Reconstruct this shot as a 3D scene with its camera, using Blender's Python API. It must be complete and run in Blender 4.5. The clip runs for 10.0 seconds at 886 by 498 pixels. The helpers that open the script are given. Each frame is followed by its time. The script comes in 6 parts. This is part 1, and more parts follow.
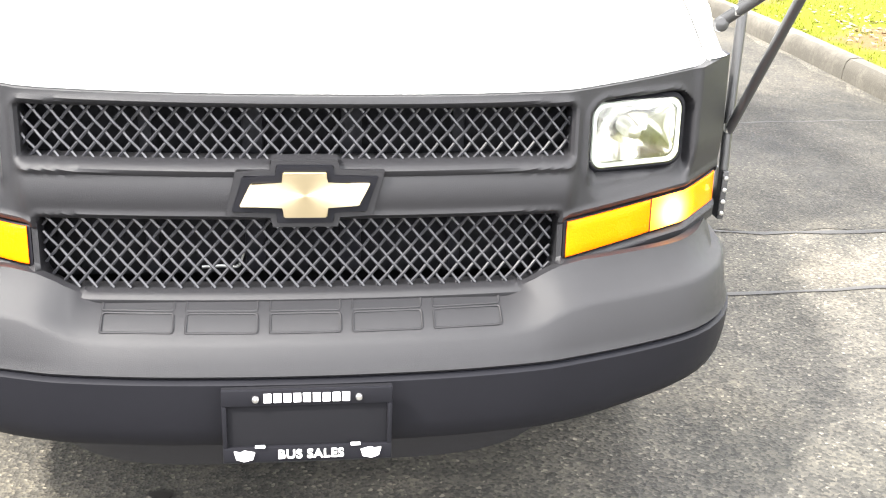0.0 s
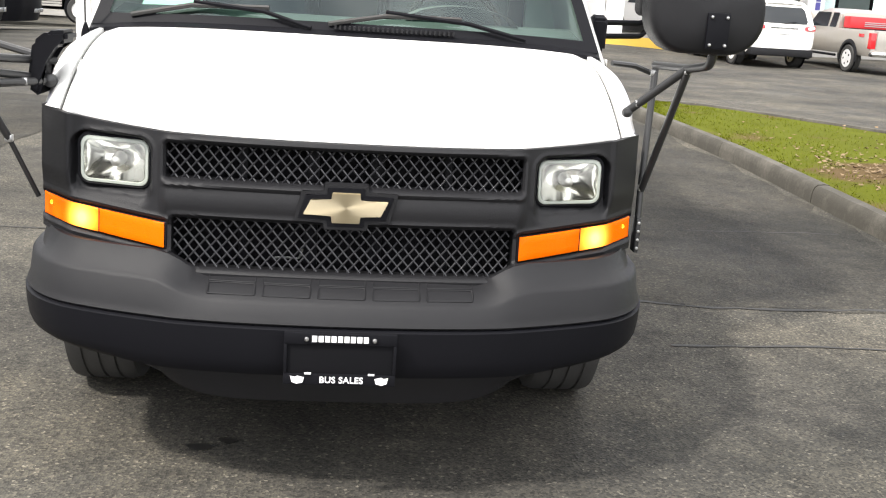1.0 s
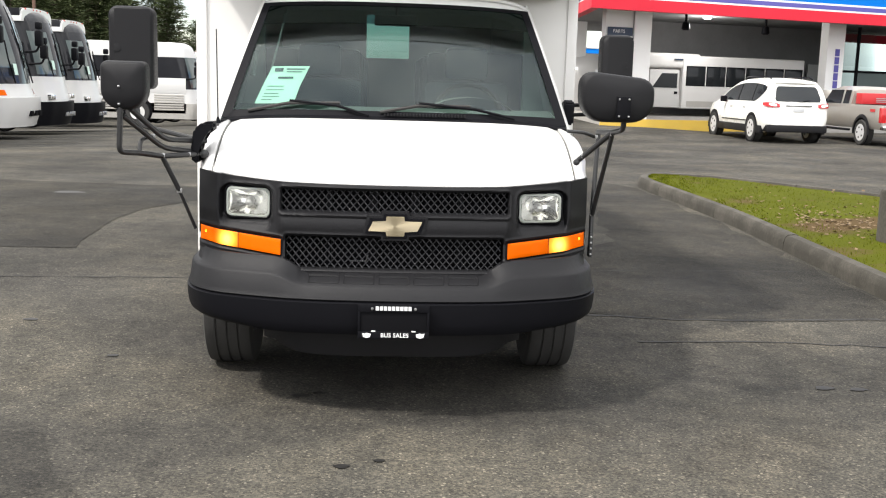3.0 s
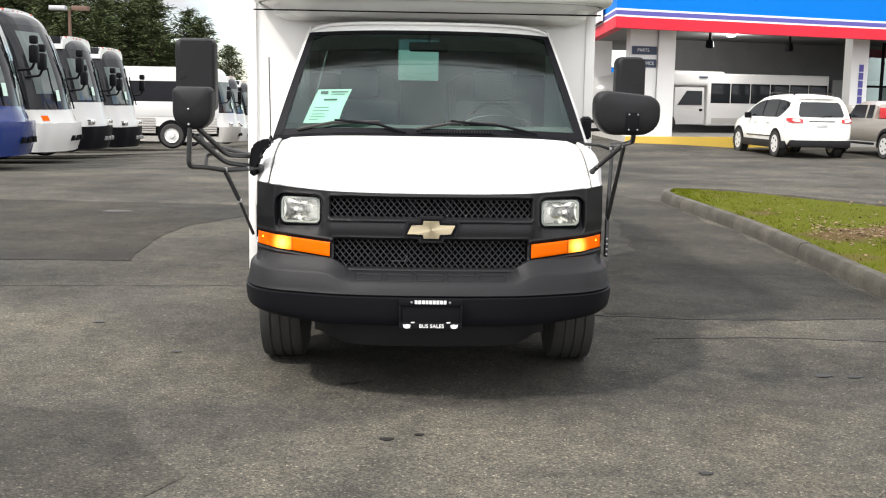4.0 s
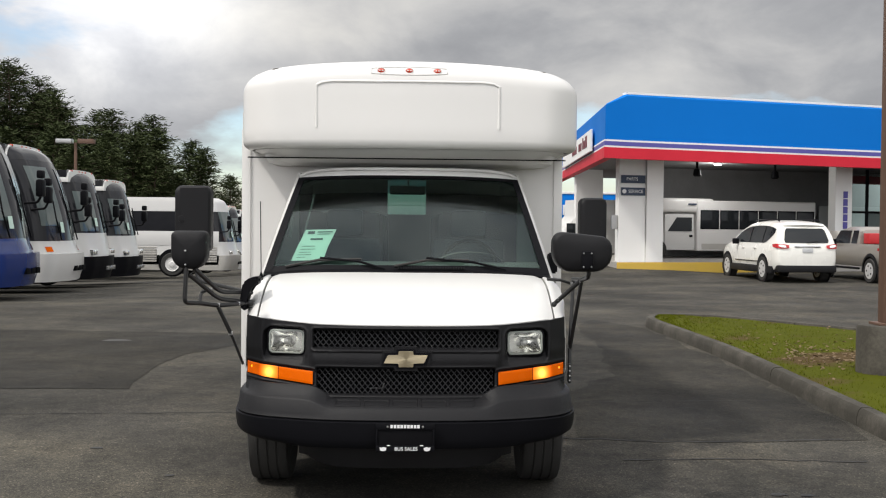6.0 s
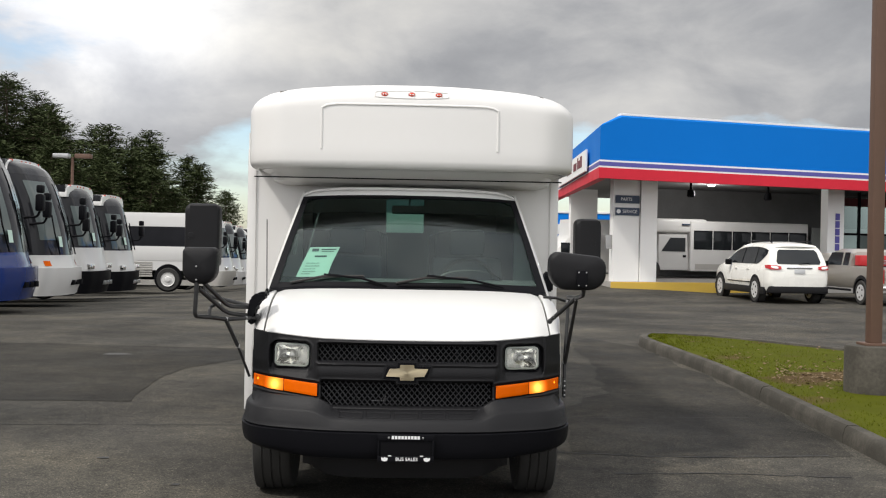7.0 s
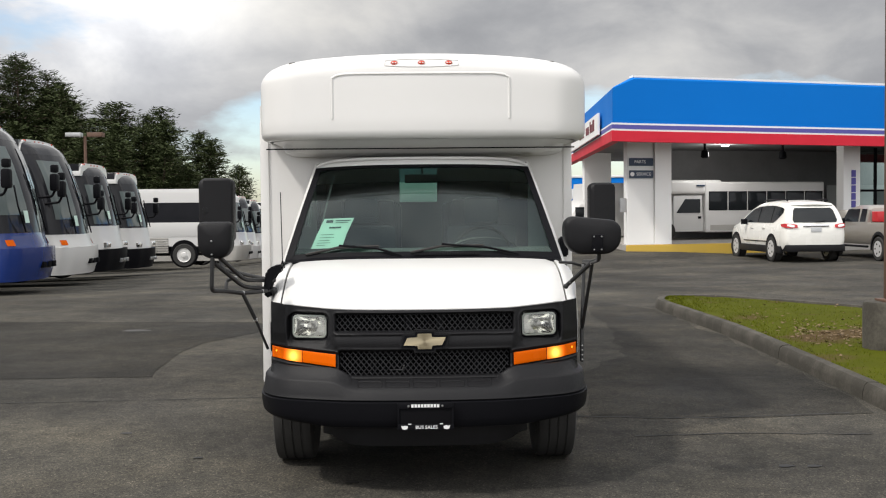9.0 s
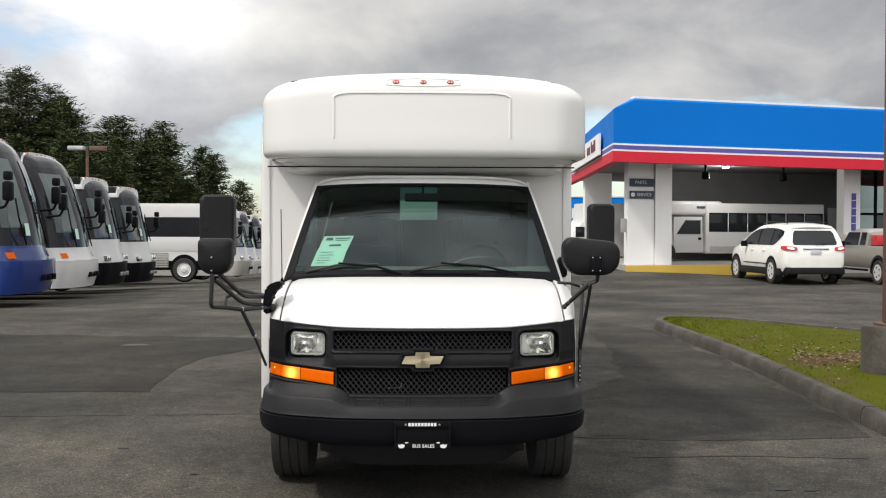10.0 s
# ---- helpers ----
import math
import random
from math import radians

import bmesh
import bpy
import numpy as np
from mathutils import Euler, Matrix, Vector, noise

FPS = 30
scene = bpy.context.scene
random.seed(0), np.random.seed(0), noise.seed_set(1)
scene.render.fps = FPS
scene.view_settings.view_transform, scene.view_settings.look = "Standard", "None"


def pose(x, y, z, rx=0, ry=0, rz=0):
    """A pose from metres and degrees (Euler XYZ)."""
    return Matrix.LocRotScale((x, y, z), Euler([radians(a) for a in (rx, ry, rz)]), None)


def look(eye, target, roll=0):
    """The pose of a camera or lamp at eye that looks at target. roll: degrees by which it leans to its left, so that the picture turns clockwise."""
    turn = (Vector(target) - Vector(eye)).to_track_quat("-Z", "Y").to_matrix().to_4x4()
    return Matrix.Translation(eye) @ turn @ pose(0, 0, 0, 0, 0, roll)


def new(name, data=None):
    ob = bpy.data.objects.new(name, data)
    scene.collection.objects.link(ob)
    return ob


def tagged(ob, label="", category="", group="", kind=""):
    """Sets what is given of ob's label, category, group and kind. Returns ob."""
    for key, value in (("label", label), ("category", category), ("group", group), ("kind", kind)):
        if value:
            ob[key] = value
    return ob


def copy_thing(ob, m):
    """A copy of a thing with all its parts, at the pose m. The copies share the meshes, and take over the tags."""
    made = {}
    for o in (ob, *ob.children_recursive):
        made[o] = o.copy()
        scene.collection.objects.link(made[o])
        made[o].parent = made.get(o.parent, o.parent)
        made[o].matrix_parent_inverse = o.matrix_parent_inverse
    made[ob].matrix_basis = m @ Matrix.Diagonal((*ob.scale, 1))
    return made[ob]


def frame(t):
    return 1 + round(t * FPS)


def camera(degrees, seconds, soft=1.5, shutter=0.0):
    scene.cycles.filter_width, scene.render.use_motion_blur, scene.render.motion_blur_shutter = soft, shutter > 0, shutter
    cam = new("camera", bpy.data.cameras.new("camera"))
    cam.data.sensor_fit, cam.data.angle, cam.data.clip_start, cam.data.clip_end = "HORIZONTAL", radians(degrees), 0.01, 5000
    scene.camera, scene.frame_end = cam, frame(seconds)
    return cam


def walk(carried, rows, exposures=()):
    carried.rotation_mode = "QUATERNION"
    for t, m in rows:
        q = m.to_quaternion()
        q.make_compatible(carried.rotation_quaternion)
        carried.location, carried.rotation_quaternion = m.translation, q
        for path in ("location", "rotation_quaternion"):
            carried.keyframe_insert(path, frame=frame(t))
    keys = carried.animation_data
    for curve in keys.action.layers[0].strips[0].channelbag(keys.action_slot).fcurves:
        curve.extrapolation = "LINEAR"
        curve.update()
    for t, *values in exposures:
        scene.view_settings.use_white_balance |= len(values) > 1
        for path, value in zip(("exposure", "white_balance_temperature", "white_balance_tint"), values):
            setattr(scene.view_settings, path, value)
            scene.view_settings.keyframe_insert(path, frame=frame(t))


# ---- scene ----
cam = camera(46.0, 10.0, soft=1.15)
ROWS = [
    (0, 0.005, -1.722, 1.494, -7.08, -21.42, -2.06),
    (0.2, 0.062, -1.934, 1.516, -6.00, -20.07, -1.14),
    (0.3, 0.068, -2.034, 1.525, -6.13, -19.40, -0.43),
    (0.5, 0.052, -2.246, 1.521, -6.28, -14.50, -0.35),
    (0.7, 0.049, -2.477, 1.535, -5.77, -12.74, -1.24),
    (0.8, 0.016, -2.586, 1.505, -5.69, -13.10, -2.77),
    (0.9, -0.003, -2.684, 1.497, -5.60, -14.35, -3.30),
    (1, -0.021, -2.781, 1.491, -5.08, -13.93, -3.62),
    (1.2, 0.025, -2.989, 1.515, -4.20, -10.88, -3.31),
    (1.5, 0.019, -3.262, 1.495, -4.51, -8.34, -2.06),
    (2, 0.018, -3.688, 1.530, -4.28, -8.00, -0.59),
    (2.5, -0.067, -4.138, 1.519, -3.37, -11.17, -2.90),
    (2.7, -0.053, -4.293, 1.524, -3.52, -10.02, -2.07),
    (3.8, -0.088, -4.930, 1.528, -2.14, -8.53, -1.39),
    (4, -0.100, -5.070, 1.522, -1.64, -8.12, -0.91),
    (4.5, -0.121, -5.260, 1.581, -1.94, -5.81, -0.51),
    (4.7, -0.087, -5.302, 1.609, -2.02, -3.62, -0.79),
    (5, -0.013, -5.352, 1.623, -2.17, -0.97, 0.33),
    (5.2, 0.012, -5.380, 1.616, -2.25, 0.00, 0.28),
    (5.5, 0.043, -5.425, 1.604, -1.85, -1.61, -0.09),
    (7, -0.018, -5.797, 1.612, -2.01, -0.28, -1.09),
    (7.5, -0.009, -5.787, 1.609, -1.84, -0.44, 0.35),
    (8, -0.022, -5.774, 1.607, -1.11, -0.62, 0.66),
    (8.5, -0.021, -5.779, 1.602, -0.99, -1.21, 0.96),
    (9, -0.017, -5.790, 1.610, -1.24, -2.02, 0.55),
    (9.5, -0.019, -5.800, 1.616, -1.28, -1.85, 0.29),
    (10, -0.012, -5.811, 1.619, -1.21, -1.05, -0.19),
]
walk(cam, [(t, pose(x, y, z, 90 + pitch, roll, yaw)) for t, x, y, z, yaw, pitch, roll in ROWS],
     exposures=[(0.0, 3.2), (0.5, 2.36), (1.0, 1.40), (1.5, 0.70), (2.0, 0.65), (2.5, 0.78), (4.0, 0.95), (4.5, 0.63), (5.0, 0.20), (5.5, 0.06), (8.0, 0.06), (9.0, 0.10), (10.0, 0.13)])

# ---- world and sun ----
SUN_AZ, SUN_EL = radians(-121), radians(52)
world = bpy.data.worlds.new("overcast_sky")
scene.world = world
world.use_nodes = True
wn, wl = world.node_tree.nodes, world.node_tree.links
wn.clear()
w_out = wn.new("ShaderNodeOutputWorld")
w_mix = wn.new("ShaderNodeMixShader")
w_sky = wn.new("ShaderNodeTexSky")
w_sky.sky_type = "NISHITA"
w_sky.sun_disc = False
w_sky.sun_elevation, w_sky.sun_rotation = SUN_EL, SUN_AZ
w_blue = wn.new("ShaderNodeBackground")
w_blue.inputs["Strength"].default_value = 0.17
wl.new(w_sky.outputs[0], w_blue.inputs["Color"])
w_tc = wn.new("ShaderNodeTexCoord")


def w_math(op, a, b, clamp=False):
    n = wn.new("ShaderNodeMath")
    n.operation, n.use_clamp = op, clamp
    for k, v in enumerate((a, b)):
        if isinstance(v, (int, float)):
            n.inputs[k].default_value = v
        else:
            wl.new(v, n.inputs[k])
    return n.outputs[0]


def w_noise(scale, detail, stretch, offset, rough=0.55, distort=0.0):
    mp = wn.new("ShaderNodeMapping")
    mp.inputs["Scale"].default_value = stretch
    mp.inputs["Location"].default_value = offset
    wl.new(w_tc.outputs["Generated"], mp.inputs["Vector"])
    n = wn.new("ShaderNodeTexNoise")
    n.inputs["Scale"].default_value, n.inputs["Detail"].default_value = scale, detail
    n.inputs["Roughness"].default_value, n.inputs["Distortion"].default_value = rough, distort
    wl.new(mp.outputs[0], n.inputs["Vector"])
    return n.outputs[0]


def w_ramp(fac, stops):
    r = wn.new("ShaderNodeValToRGB")
    while len(r.color_ramp.elements) < len(stops):
        r.color_ramp.elements.new(0.5)
    for e, (p, c) in zip(r.color_ramp.elements, stops):
        e.position, e.color = p, (c, c, c, 1) if isinstance(c, (int, float)) else (*c, 1)
    wl.new(fac, r.inputs[0])
    return r.outputs[0]


w_sep = wn.new("ShaderNodeSeparateXYZ")
wl.new(w_tc.outputs["Generated"], w_sep.inputs[0])
# grey cloud deck, thinner and brighter overhead, behind the camera and in one bank of white cloud
billow = w_math("ADD", w_math("MULTIPLY", w_noise(2.1, 3, (1, 1, 2.0), (0.9, 0.3, 0.35), 0.5, 0.3), 0.62), w_math("MULTIPLY", w_noise(6.5, 9, (1, 1, 1.9), (0.35, 0.1, 0.2), 0.58, 0.25), 0.38))
deck = w_ramp(billow, [(0.36, (0.255, 0.262, 0.285)), (0.47, (0.40, 0.405, 0.42)), (0.56, (0.58, 0.575, 0.57)), (0.66, (0.76, 0.74, 0.70))])
bright_cloud = Vector((math.sin(radians(-17)), math.cos(radians(-17)), math.tan(radians(14)))).normalized()
w_dot = wn.new("ShaderNodeVectorMath")
w_dot.operation = "DOT_PRODUCT"
w_nrm = wn.new("ShaderNodeVectorMath")
w_nrm.operation = "NORMALIZE"
wl.new(w_tc.outputs["Generated"], w_nrm.inputs[0])
wl.new(w_nrm.outputs[0], w_dot.inputs[0])
w_dot.inputs[1].default_value = bright_cloud
veil = w_math("POWER", w_math("MAXIMUM", w_dot.outputs["Value"], 0.0), 150.0)
zenith = w_math("MULTIPLY", w_math("MAXIMUM", w_math("SUBTRACT", w_sep.outputs[2], 0.26), 0.0), 3.1)
south = w_math("MULTIPLY", w_math("MAXIMUM", w_math("SUBTRACT", -0.05, w_sep.outputs[1]), 0.0), 2.1)
gain = w_math("ADD", w_math("ADD", w_math("ADD", 1.0, south), zenith), w_math("MULTIPLY", veil, 1.9))
w_cloud = wn.new("ShaderNodeBackground")
wl.new(deck, w_cloud.inputs["Color"])
wl.new(gain, w_cloud.inputs["Strength"])
height = w_math("ADD", w_math("MULTIPLY", w_math("SUBTRACT", w_sep.outputs[2], 0.105), 1.6), w_math("MULTIPLY", w_math("MAXIMUM", w_math("SUBTRACT", 0.6, w_sep.outputs[1]), 0.0), 0.6))
cover = w_ramp(w_math("ADD", w_noise(3.2, 8, (1, 1, 2.6), (3.1, 1.7, 0.45), 0.55), height), [(0.40, 0.0), (0.50, 1.0)])
wl.new(cover, w_mix.inputs[0])
wl.new(w_blue.outputs[0], w_mix.inputs[1])
wl.new(w_cloud.outputs[0], w_mix.inputs[2])
wl.new(w_mix.outputs[0], w_out.inputs[0])

sun_data = bpy.data.lights.new("sun", "SUN")
sun_data.energy, sun_data.angle, sun_data.color = 2.55, radians(4), (1.0, 0.95, 0.88)
sun = new("sun", sun_data)
sun.matrix_world = look(Vector((math.sin(SUN_AZ), math.cos(SUN_AZ), math.tan(SUN_EL))) * 30, (0, 0, 0))

# ---- materials ----
def material(name, color, rough=0.5, metal=0.0, noise_scale=0.0, amount=0.0, bump=0.0, bump_scale=200.0, coat=0.0, second=None,
             trans=0.0, emit=0.0, spec=0.5, stain_scale=1.5, ior=1.45, dust=0.0):
    """A surface with grain and broad variation at real-world size."""
    m = bpy.data.materials.new(name)
    m.use_nodes = True
    n, l = m.node_tree.nodes, m.node_tree.links
    b = n["Principled BSDF"]
    b.inputs["Base Color"].default_value = (*color, 1)
    b.inputs["Roughness"].default_value, b.inputs["Metallic"].default_value = rough, metal
    b.inputs["Coat Weight"].default_value, b.inputs["Transmission Weight"].default_value = coat, trans
    b.inputs["Coat Roughness"].default_value = 0.06
    b.inputs["Specular IOR Level"].default_value, b.inputs["IOR"].default_value = spec, ior
    if emit:
        b.inputs["Emission Color"].default_value, b.inputs["Emission Strength"].default_value = (*color, 1), emit
    tc = n.new("ShaderNodeTexCoord")
    if amount:
        mix = n.new("ShaderNodeMix")
        mix.data_type = "RGBA"
        mix.inputs["A"].default_value = (*color, 1)
        mix.inputs["B"].default_value = (*(second or tuple(c * 0.6 for c in color)), 1)
        big, small, add = n.new("ShaderNodeTexNoise"), n.new("ShaderNodeTexNoise"), n.new("ShaderNodeMath")
        big.inputs["Scale"].default_value, big.inputs["Detail"].default_value = stain_scale, 5
        small.inputs["Scale"].default_value, small.inputs["Detail"].default_value = noise_scale or 40, 4
        add.operation, add.use_clamp = "MULTIPLY_ADD", True
        l.new(tc.outputs["Object"], big.inputs["Vector"])
        l.new(tc.outputs["Object"], small.inputs["Vector"])
        l.new(big.outputs[0], add.inputs[0])
        add.inputs[1].default_value = amount * 1.2
        sub = n.new("ShaderNodeMath")
        sub.operation = "MULTIPLY"
        l.new(small.outputs[0], sub.inputs[0])
        sub.inputs[1].default_value = amount * 0.6
        l.new(sub.outputs[0], add.inputs[2])
        l.new(add.outputs[0], mix.inputs["Factor"])
        l.new(mix.outputs["Result"], b.inputs["Base Color"])
        rr = n.new("ShaderNodeMapRange")
        rr.inputs["To Min"].default_value, rr.inputs["To Max"].default_value = max(rough - 0.08, 0.02), min(rough + 0.12, 1)
        l.new(big.outputs[0], rr.inputs["Value"])
        l.new(rr.outputs[0], b.inputs["Roughness"])
    if bump:
        bt, bn = n.new("ShaderNodeTexNoise"), n.new("ShaderNodeBump")
        bt.inputs["Scale"].default_value, bt.inputs["Detail"].default_value = bump_scale, 3
        bn.inputs["Strength"].default_value, bn.inputs["Distance"].default_value = bump, 0.004
        l.new(tc.outputs["Object"], bt.inputs["Vector"])
        l.new(bt.outputs[0], bn.inputs["Height"])
        l.new(bn.outputs[0], b.inputs["Normal"])
    return m


WHITE = material("white_body_paint", (0.63, 0.625, 0.61), 0.30, coat=0.25, amount=0.16, second=(0.54, 0.53, 0.505), noise_scale=25, stain_scale=1.2)
GELCOAT = material("white_gelcoat", (0.71, 0.70, 0.685), 0.33, coat=0.25, amount=0.16, second=(0.64, 0.62, 0.58), noise_scale=14, stain_scale=0.9)
PLASTIC = material("grained_grey_plastic", (0.0115, 0.0113, 0.0126), 0.45, spec=0.23, amount=0.5, second=(0.008, 0.008, 0.009), noise_scale=45, bump=0.25, bump_scale=900)
PLASTIC_DARK = material("smooth_black_plastic", (0.0042, 0.0043, 0.0054), 0.45, spec=0.08, amount=0.5, second=(0.008, 0.008, 0.010), noise_scale=60, bump=0.12, bump_scale=700)
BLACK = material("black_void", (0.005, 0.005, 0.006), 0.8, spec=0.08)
MESH = material("grille_mesh_plastic", (0.014, 0.014, 0.016), 0.28, spec=0.4, amount=0.3, second=(0.03, 0.03, 0.034), noise_scale=120)
TUBE = material("black_powder_coat", (0.016, 0.016, 0.017), 0.4, amount=0.4, second=(0.03, 0.03, 0.03), noise_scale=80)
RUBBER = material("tyre_rubber", (0.022, 0.022, 0.022), 0.75, amount=0.6, second=(0.04, 0.038, 0.035), noise_scale=60, bump=0.3, bump_scale=150)
CHROME = material("chrome", (0.75, 0.75, 0.75), 0.12, 1.0)
STEEL = material("zinc_steel", (0.5, 0.5, 0.5), 0.35, 1.0, amount=0.4, noise_scale=90)
GOLD = material("brushed_gold", (0.66, 0.57, 0.40), 0.34, 1.0, amount=0.3, second=(0.56, 0.46, 0.28), noise_scale=150)
gn = GOLD.node_tree.nodes.new("ShaderNodeTangent")
gn.direction_type, gn.axis = "RADIAL", "Y"
GOLD.node_tree.links.new(gn.outputs[0], GOLD.node_tree.nodes["Principled BSDF"].inputs["Tangent"])
GOLD.node_tree.nodes["Principled BSDF"].inputs["Anisotropic"].default_value = 0.8
AMBER = material("amber_lens", (0.70, 0.115, 0.0004), 0.25, coat=0.0, spec=0.08, amount=0.35, second=(0.58, 0.09, 0.0004), noise_scale=160, bump=0.3, bump_scale=260, stain_scale=9)
AMBER_LIT = material("lit_amber_bulb", (1.0, 0.34, 0.01), 0.2, emit=1.4)
LAMP_RED = material("red_marker_lens", (0.70, 0.06, 0.02), 0.2, coat=0.4, amount=0.3, noise_scale=200)
REFLECTOR = material("lamp_reflector", (0.92, 0.92, 0.90), 0.16, 1.0, bump=0.22, bump_scale=26)
LENS_RIM = material("frosted_lens_rim", (0.30, 0.32, 0.29), 0.2, amount=0.3, second=(0.22, 0.24, 0.21), noise_scale=90, coat=0.3)
PRINT = material("white_print", (0.82, 0.82, 0.82), 0.5, amount=0.2, noise_scale=200)
PAPER = material("pale_green_paper", (0.56, 0.75, 0.66), 0.7, amount=0.2, second=(0.66, 0.80, 0.72), noise_scale=60)
INK = material("dark_ink", (0.06, 0.08, 0.09), 0.7)
TRIM_GREY = material("interior_grey", (0.17, 0.18, 0.172), 0.75, amount=0.4, noise_scale=60)
CLOTH = material("seat_cloth", (0.045, 0.05, 0.065), 0.9, amount=0.5, noise_scale=120)
HEADLINER = material("pale_headliner", (0.42, 0.43, 0.42), 0.85, amount=0.3, noise_scale=40)


def glass(name, tint, rough=0.02, clear=0.75, gloss=(0.78, 0.96, 0.90), ior=1.55):
    """Thin pane: tinted see-through with a mirror gloss."""
    m = bpy.data.materials.new(name)
    m.use_nodes = True
    n, l = m.node_tree.nodes, m.node_tree.links
    n.clear()
    out, mix = n.new("ShaderNodeOutputMaterial"), n.new("ShaderNodeMixShader")
    tr, gl, fr = n.new("ShaderNodeBsdfTransparent"), n.new("ShaderNodeBsdfGlossy"), n.new("ShaderNodeFresnel")
    tr.inputs[0].default_value = (*[c * clear for c in tint], 1)
    gl.inputs["Color"].default_value, gl.inputs["Roughness"].default_value = (*gloss, 1), rough
    fr.inputs["IOR"].default_value = ior
    l.new(fr.outputs[0], mix.inputs[0])
    l.new(tr.outputs[0], mix.inputs[1])
    l.new(gl.outputs[0], mix.inputs[2])
    l.new(mix.outputs[0], out.inputs[0])
    return m


GLASS = glass("windscreen_glass", (0.58, 0.80, 0.72), gloss=(0.84, 0.95, 0.95), ior=1.5)
GLASS_DARK = material("tinted_glass", (0.012, 0.014, 0.016), 0.06, spec=0.28, amount=0.4, second=(0.02, 0.024, 0.028), noise_scale=3, stain_scale=0.6)
LENS = glass("clear_lens", (1.0, 1.0, 0.98), 0.04, 0.97, (0.95, 0.95, 0.93))


def glowing_lens(centre):
    """Amber plastic that shines strongest round its bulb."""
    m = material("glowing_amber_lens", (0.70, 0.115, 0.0004), 0.25, coat=0.0, spec=0.08, bump=0.3, bump_scale=110)
    n, l = m.node_tree.nodes, m.node_tree.links
    b = n["Principled BSDF"]
    tc, d, r = n.new("ShaderNodeTexCoord"), n.new("ShaderNodeVectorMath"), n.new("ShaderNodeMapRange")
    d.operation = "DISTANCE"
    l.new(tc.outputs["Object"], d.inputs[0])
    d.inputs[1].default_value = centre
    l.new(d.outputs["Value"], r.inputs["Value"])
    r.inputs["From Min"].default_value, r.inputs["From Max"].default_value = 0.012, 0.105
    r.inputs["To Min"].default_value, r.inputs["To Max"].default_value = 1.0, 0.0
    p, ramp = n.new("ShaderNodeMath"), n.new("ShaderNodeMix")
    p.operation = "POWER"
    l.new(r.outputs[0], p.inputs[0])
    p.inputs[1].default_value = 2.0
    ramp.data_type = "RGBA"
    l.new(p.outputs[0], ramp.inputs["Factor"])
    ramp.inputs["A"].default_value, ramp.inputs["B"].default_value = (1.0, 0.11, 0.0, 1), (1.0, 0.54, 0.09, 1)
    l.new(ramp.outputs["Result"], b.inputs["Emission Color"])
    k = n.new("ShaderNodeMath")
    k.operation = "MULTIPLY_ADD"
    l.new(p.outputs[0], k.inputs[0])
    k.inputs[1].default_value, k.inputs[2].default_value = 2.3, 0.06
    l.new(k.outputs[0], b.inputs["Emission Strength"])
    return m


# ---- building blocks ----
def mesh_ob(name, bm, mat, smooth=True):
    me = bpy.data.meshes.new(name)
    bmesh.ops.recalc_face_normals(bm, faces=bm.faces)
    for f in bm.faces:
        f.smooth = smooth
    bm.to_mesh(me)
    bm.free()
    me.materials.append(mat)
    if smooth:
        me.set_sharp_from_angle(angle=radians(38))
    return new(name, me)


def part(name, bm, mat, parent, label="", smooth=True):
    ob = mesh_ob(name, bm, mat, smooth)
    ob.parent = parent
    return tagged(ob, label) if label else ob


def root(name, label, category, at=(0, 0, 0), turn=0.0, group="", kind=""):
    e = new(name)
    e.matrix_basis = pose(*at, 0, 0, turn)
    e.empty_display_size = 0.2
    return tagged(e, label, category, group, kind)


def box(x0, x1, y0, y1, z0, z1, bevel=0.0, seg=2, bm=None):
    bm = bm or bmesh.new()
    r = bmesh.ops.create_cube(bm, size=1.0)
    vs = r["verts"]
    for v in vs:
        v.co = Vector(((x0 + x1) / 2 + v.co.x * (x1 - x0), (y0 + y1) / 2 + v.co.y * (y1 - y0), (z0 + z1) / 2 + v.co.z * (z1 - z0)))
    if bevel:
        es = list({e for v in vs for e in v.link_edges})
        bmesh.ops.bevel(bm, geom=es, offset=bevel, segments=seg, affect="EDGES", profile=0.6)
    return bm


def tube(points, r, sides=10, bm=None, round_r=0.0):
    """A round bar along a polyline, with its corners rounded off."""
    bm = bm or bmesh.new()
    pts = [Vector(p) for p in points]
    if round_r:
        q = [pts[0]]
        for a, b, c in zip(pts, pts[1:], pts[2:]):
            u, v = (a - b), (c - b)
            d = min(round_r, u.length * 0.45, v.length * 0.45)
            p0, p1 = b + u.normalized() * d, b + v.normalized() * d
            for k in range(5):
                s = k / 4
                q.append(p0.lerp(b, s).lerp(b.lerp(p1, s), s))
        pts = q + [pts[-1]]
    rings, up = [], None
    for i, p in enumerate(pts):
        d = (pts[min(i + 1, len(pts) - 1)] - pts[max(i - 1, 0)]).normalized()
        if up is None:
            up = d.orthogonal().normalized()
        up = (up - d * up.dot(d)).normalized()
        side = d.cross(up)
        rings.append([bm.verts.new(p + (up * math.cos(a) + side * math.sin(a)) * r) for a in [2 * math.pi * k / sides for k in range(sides)]])
    for a, b in zip(rings, rings[1:]):
        for k in range(sides):
            bm.faces.new((a[k], a[(k + 1) % sides], b[(k + 1) % sides], b[k]))
    bm.faces.new(rings[0]), bm.faces.new(rings[-1])
    return bm


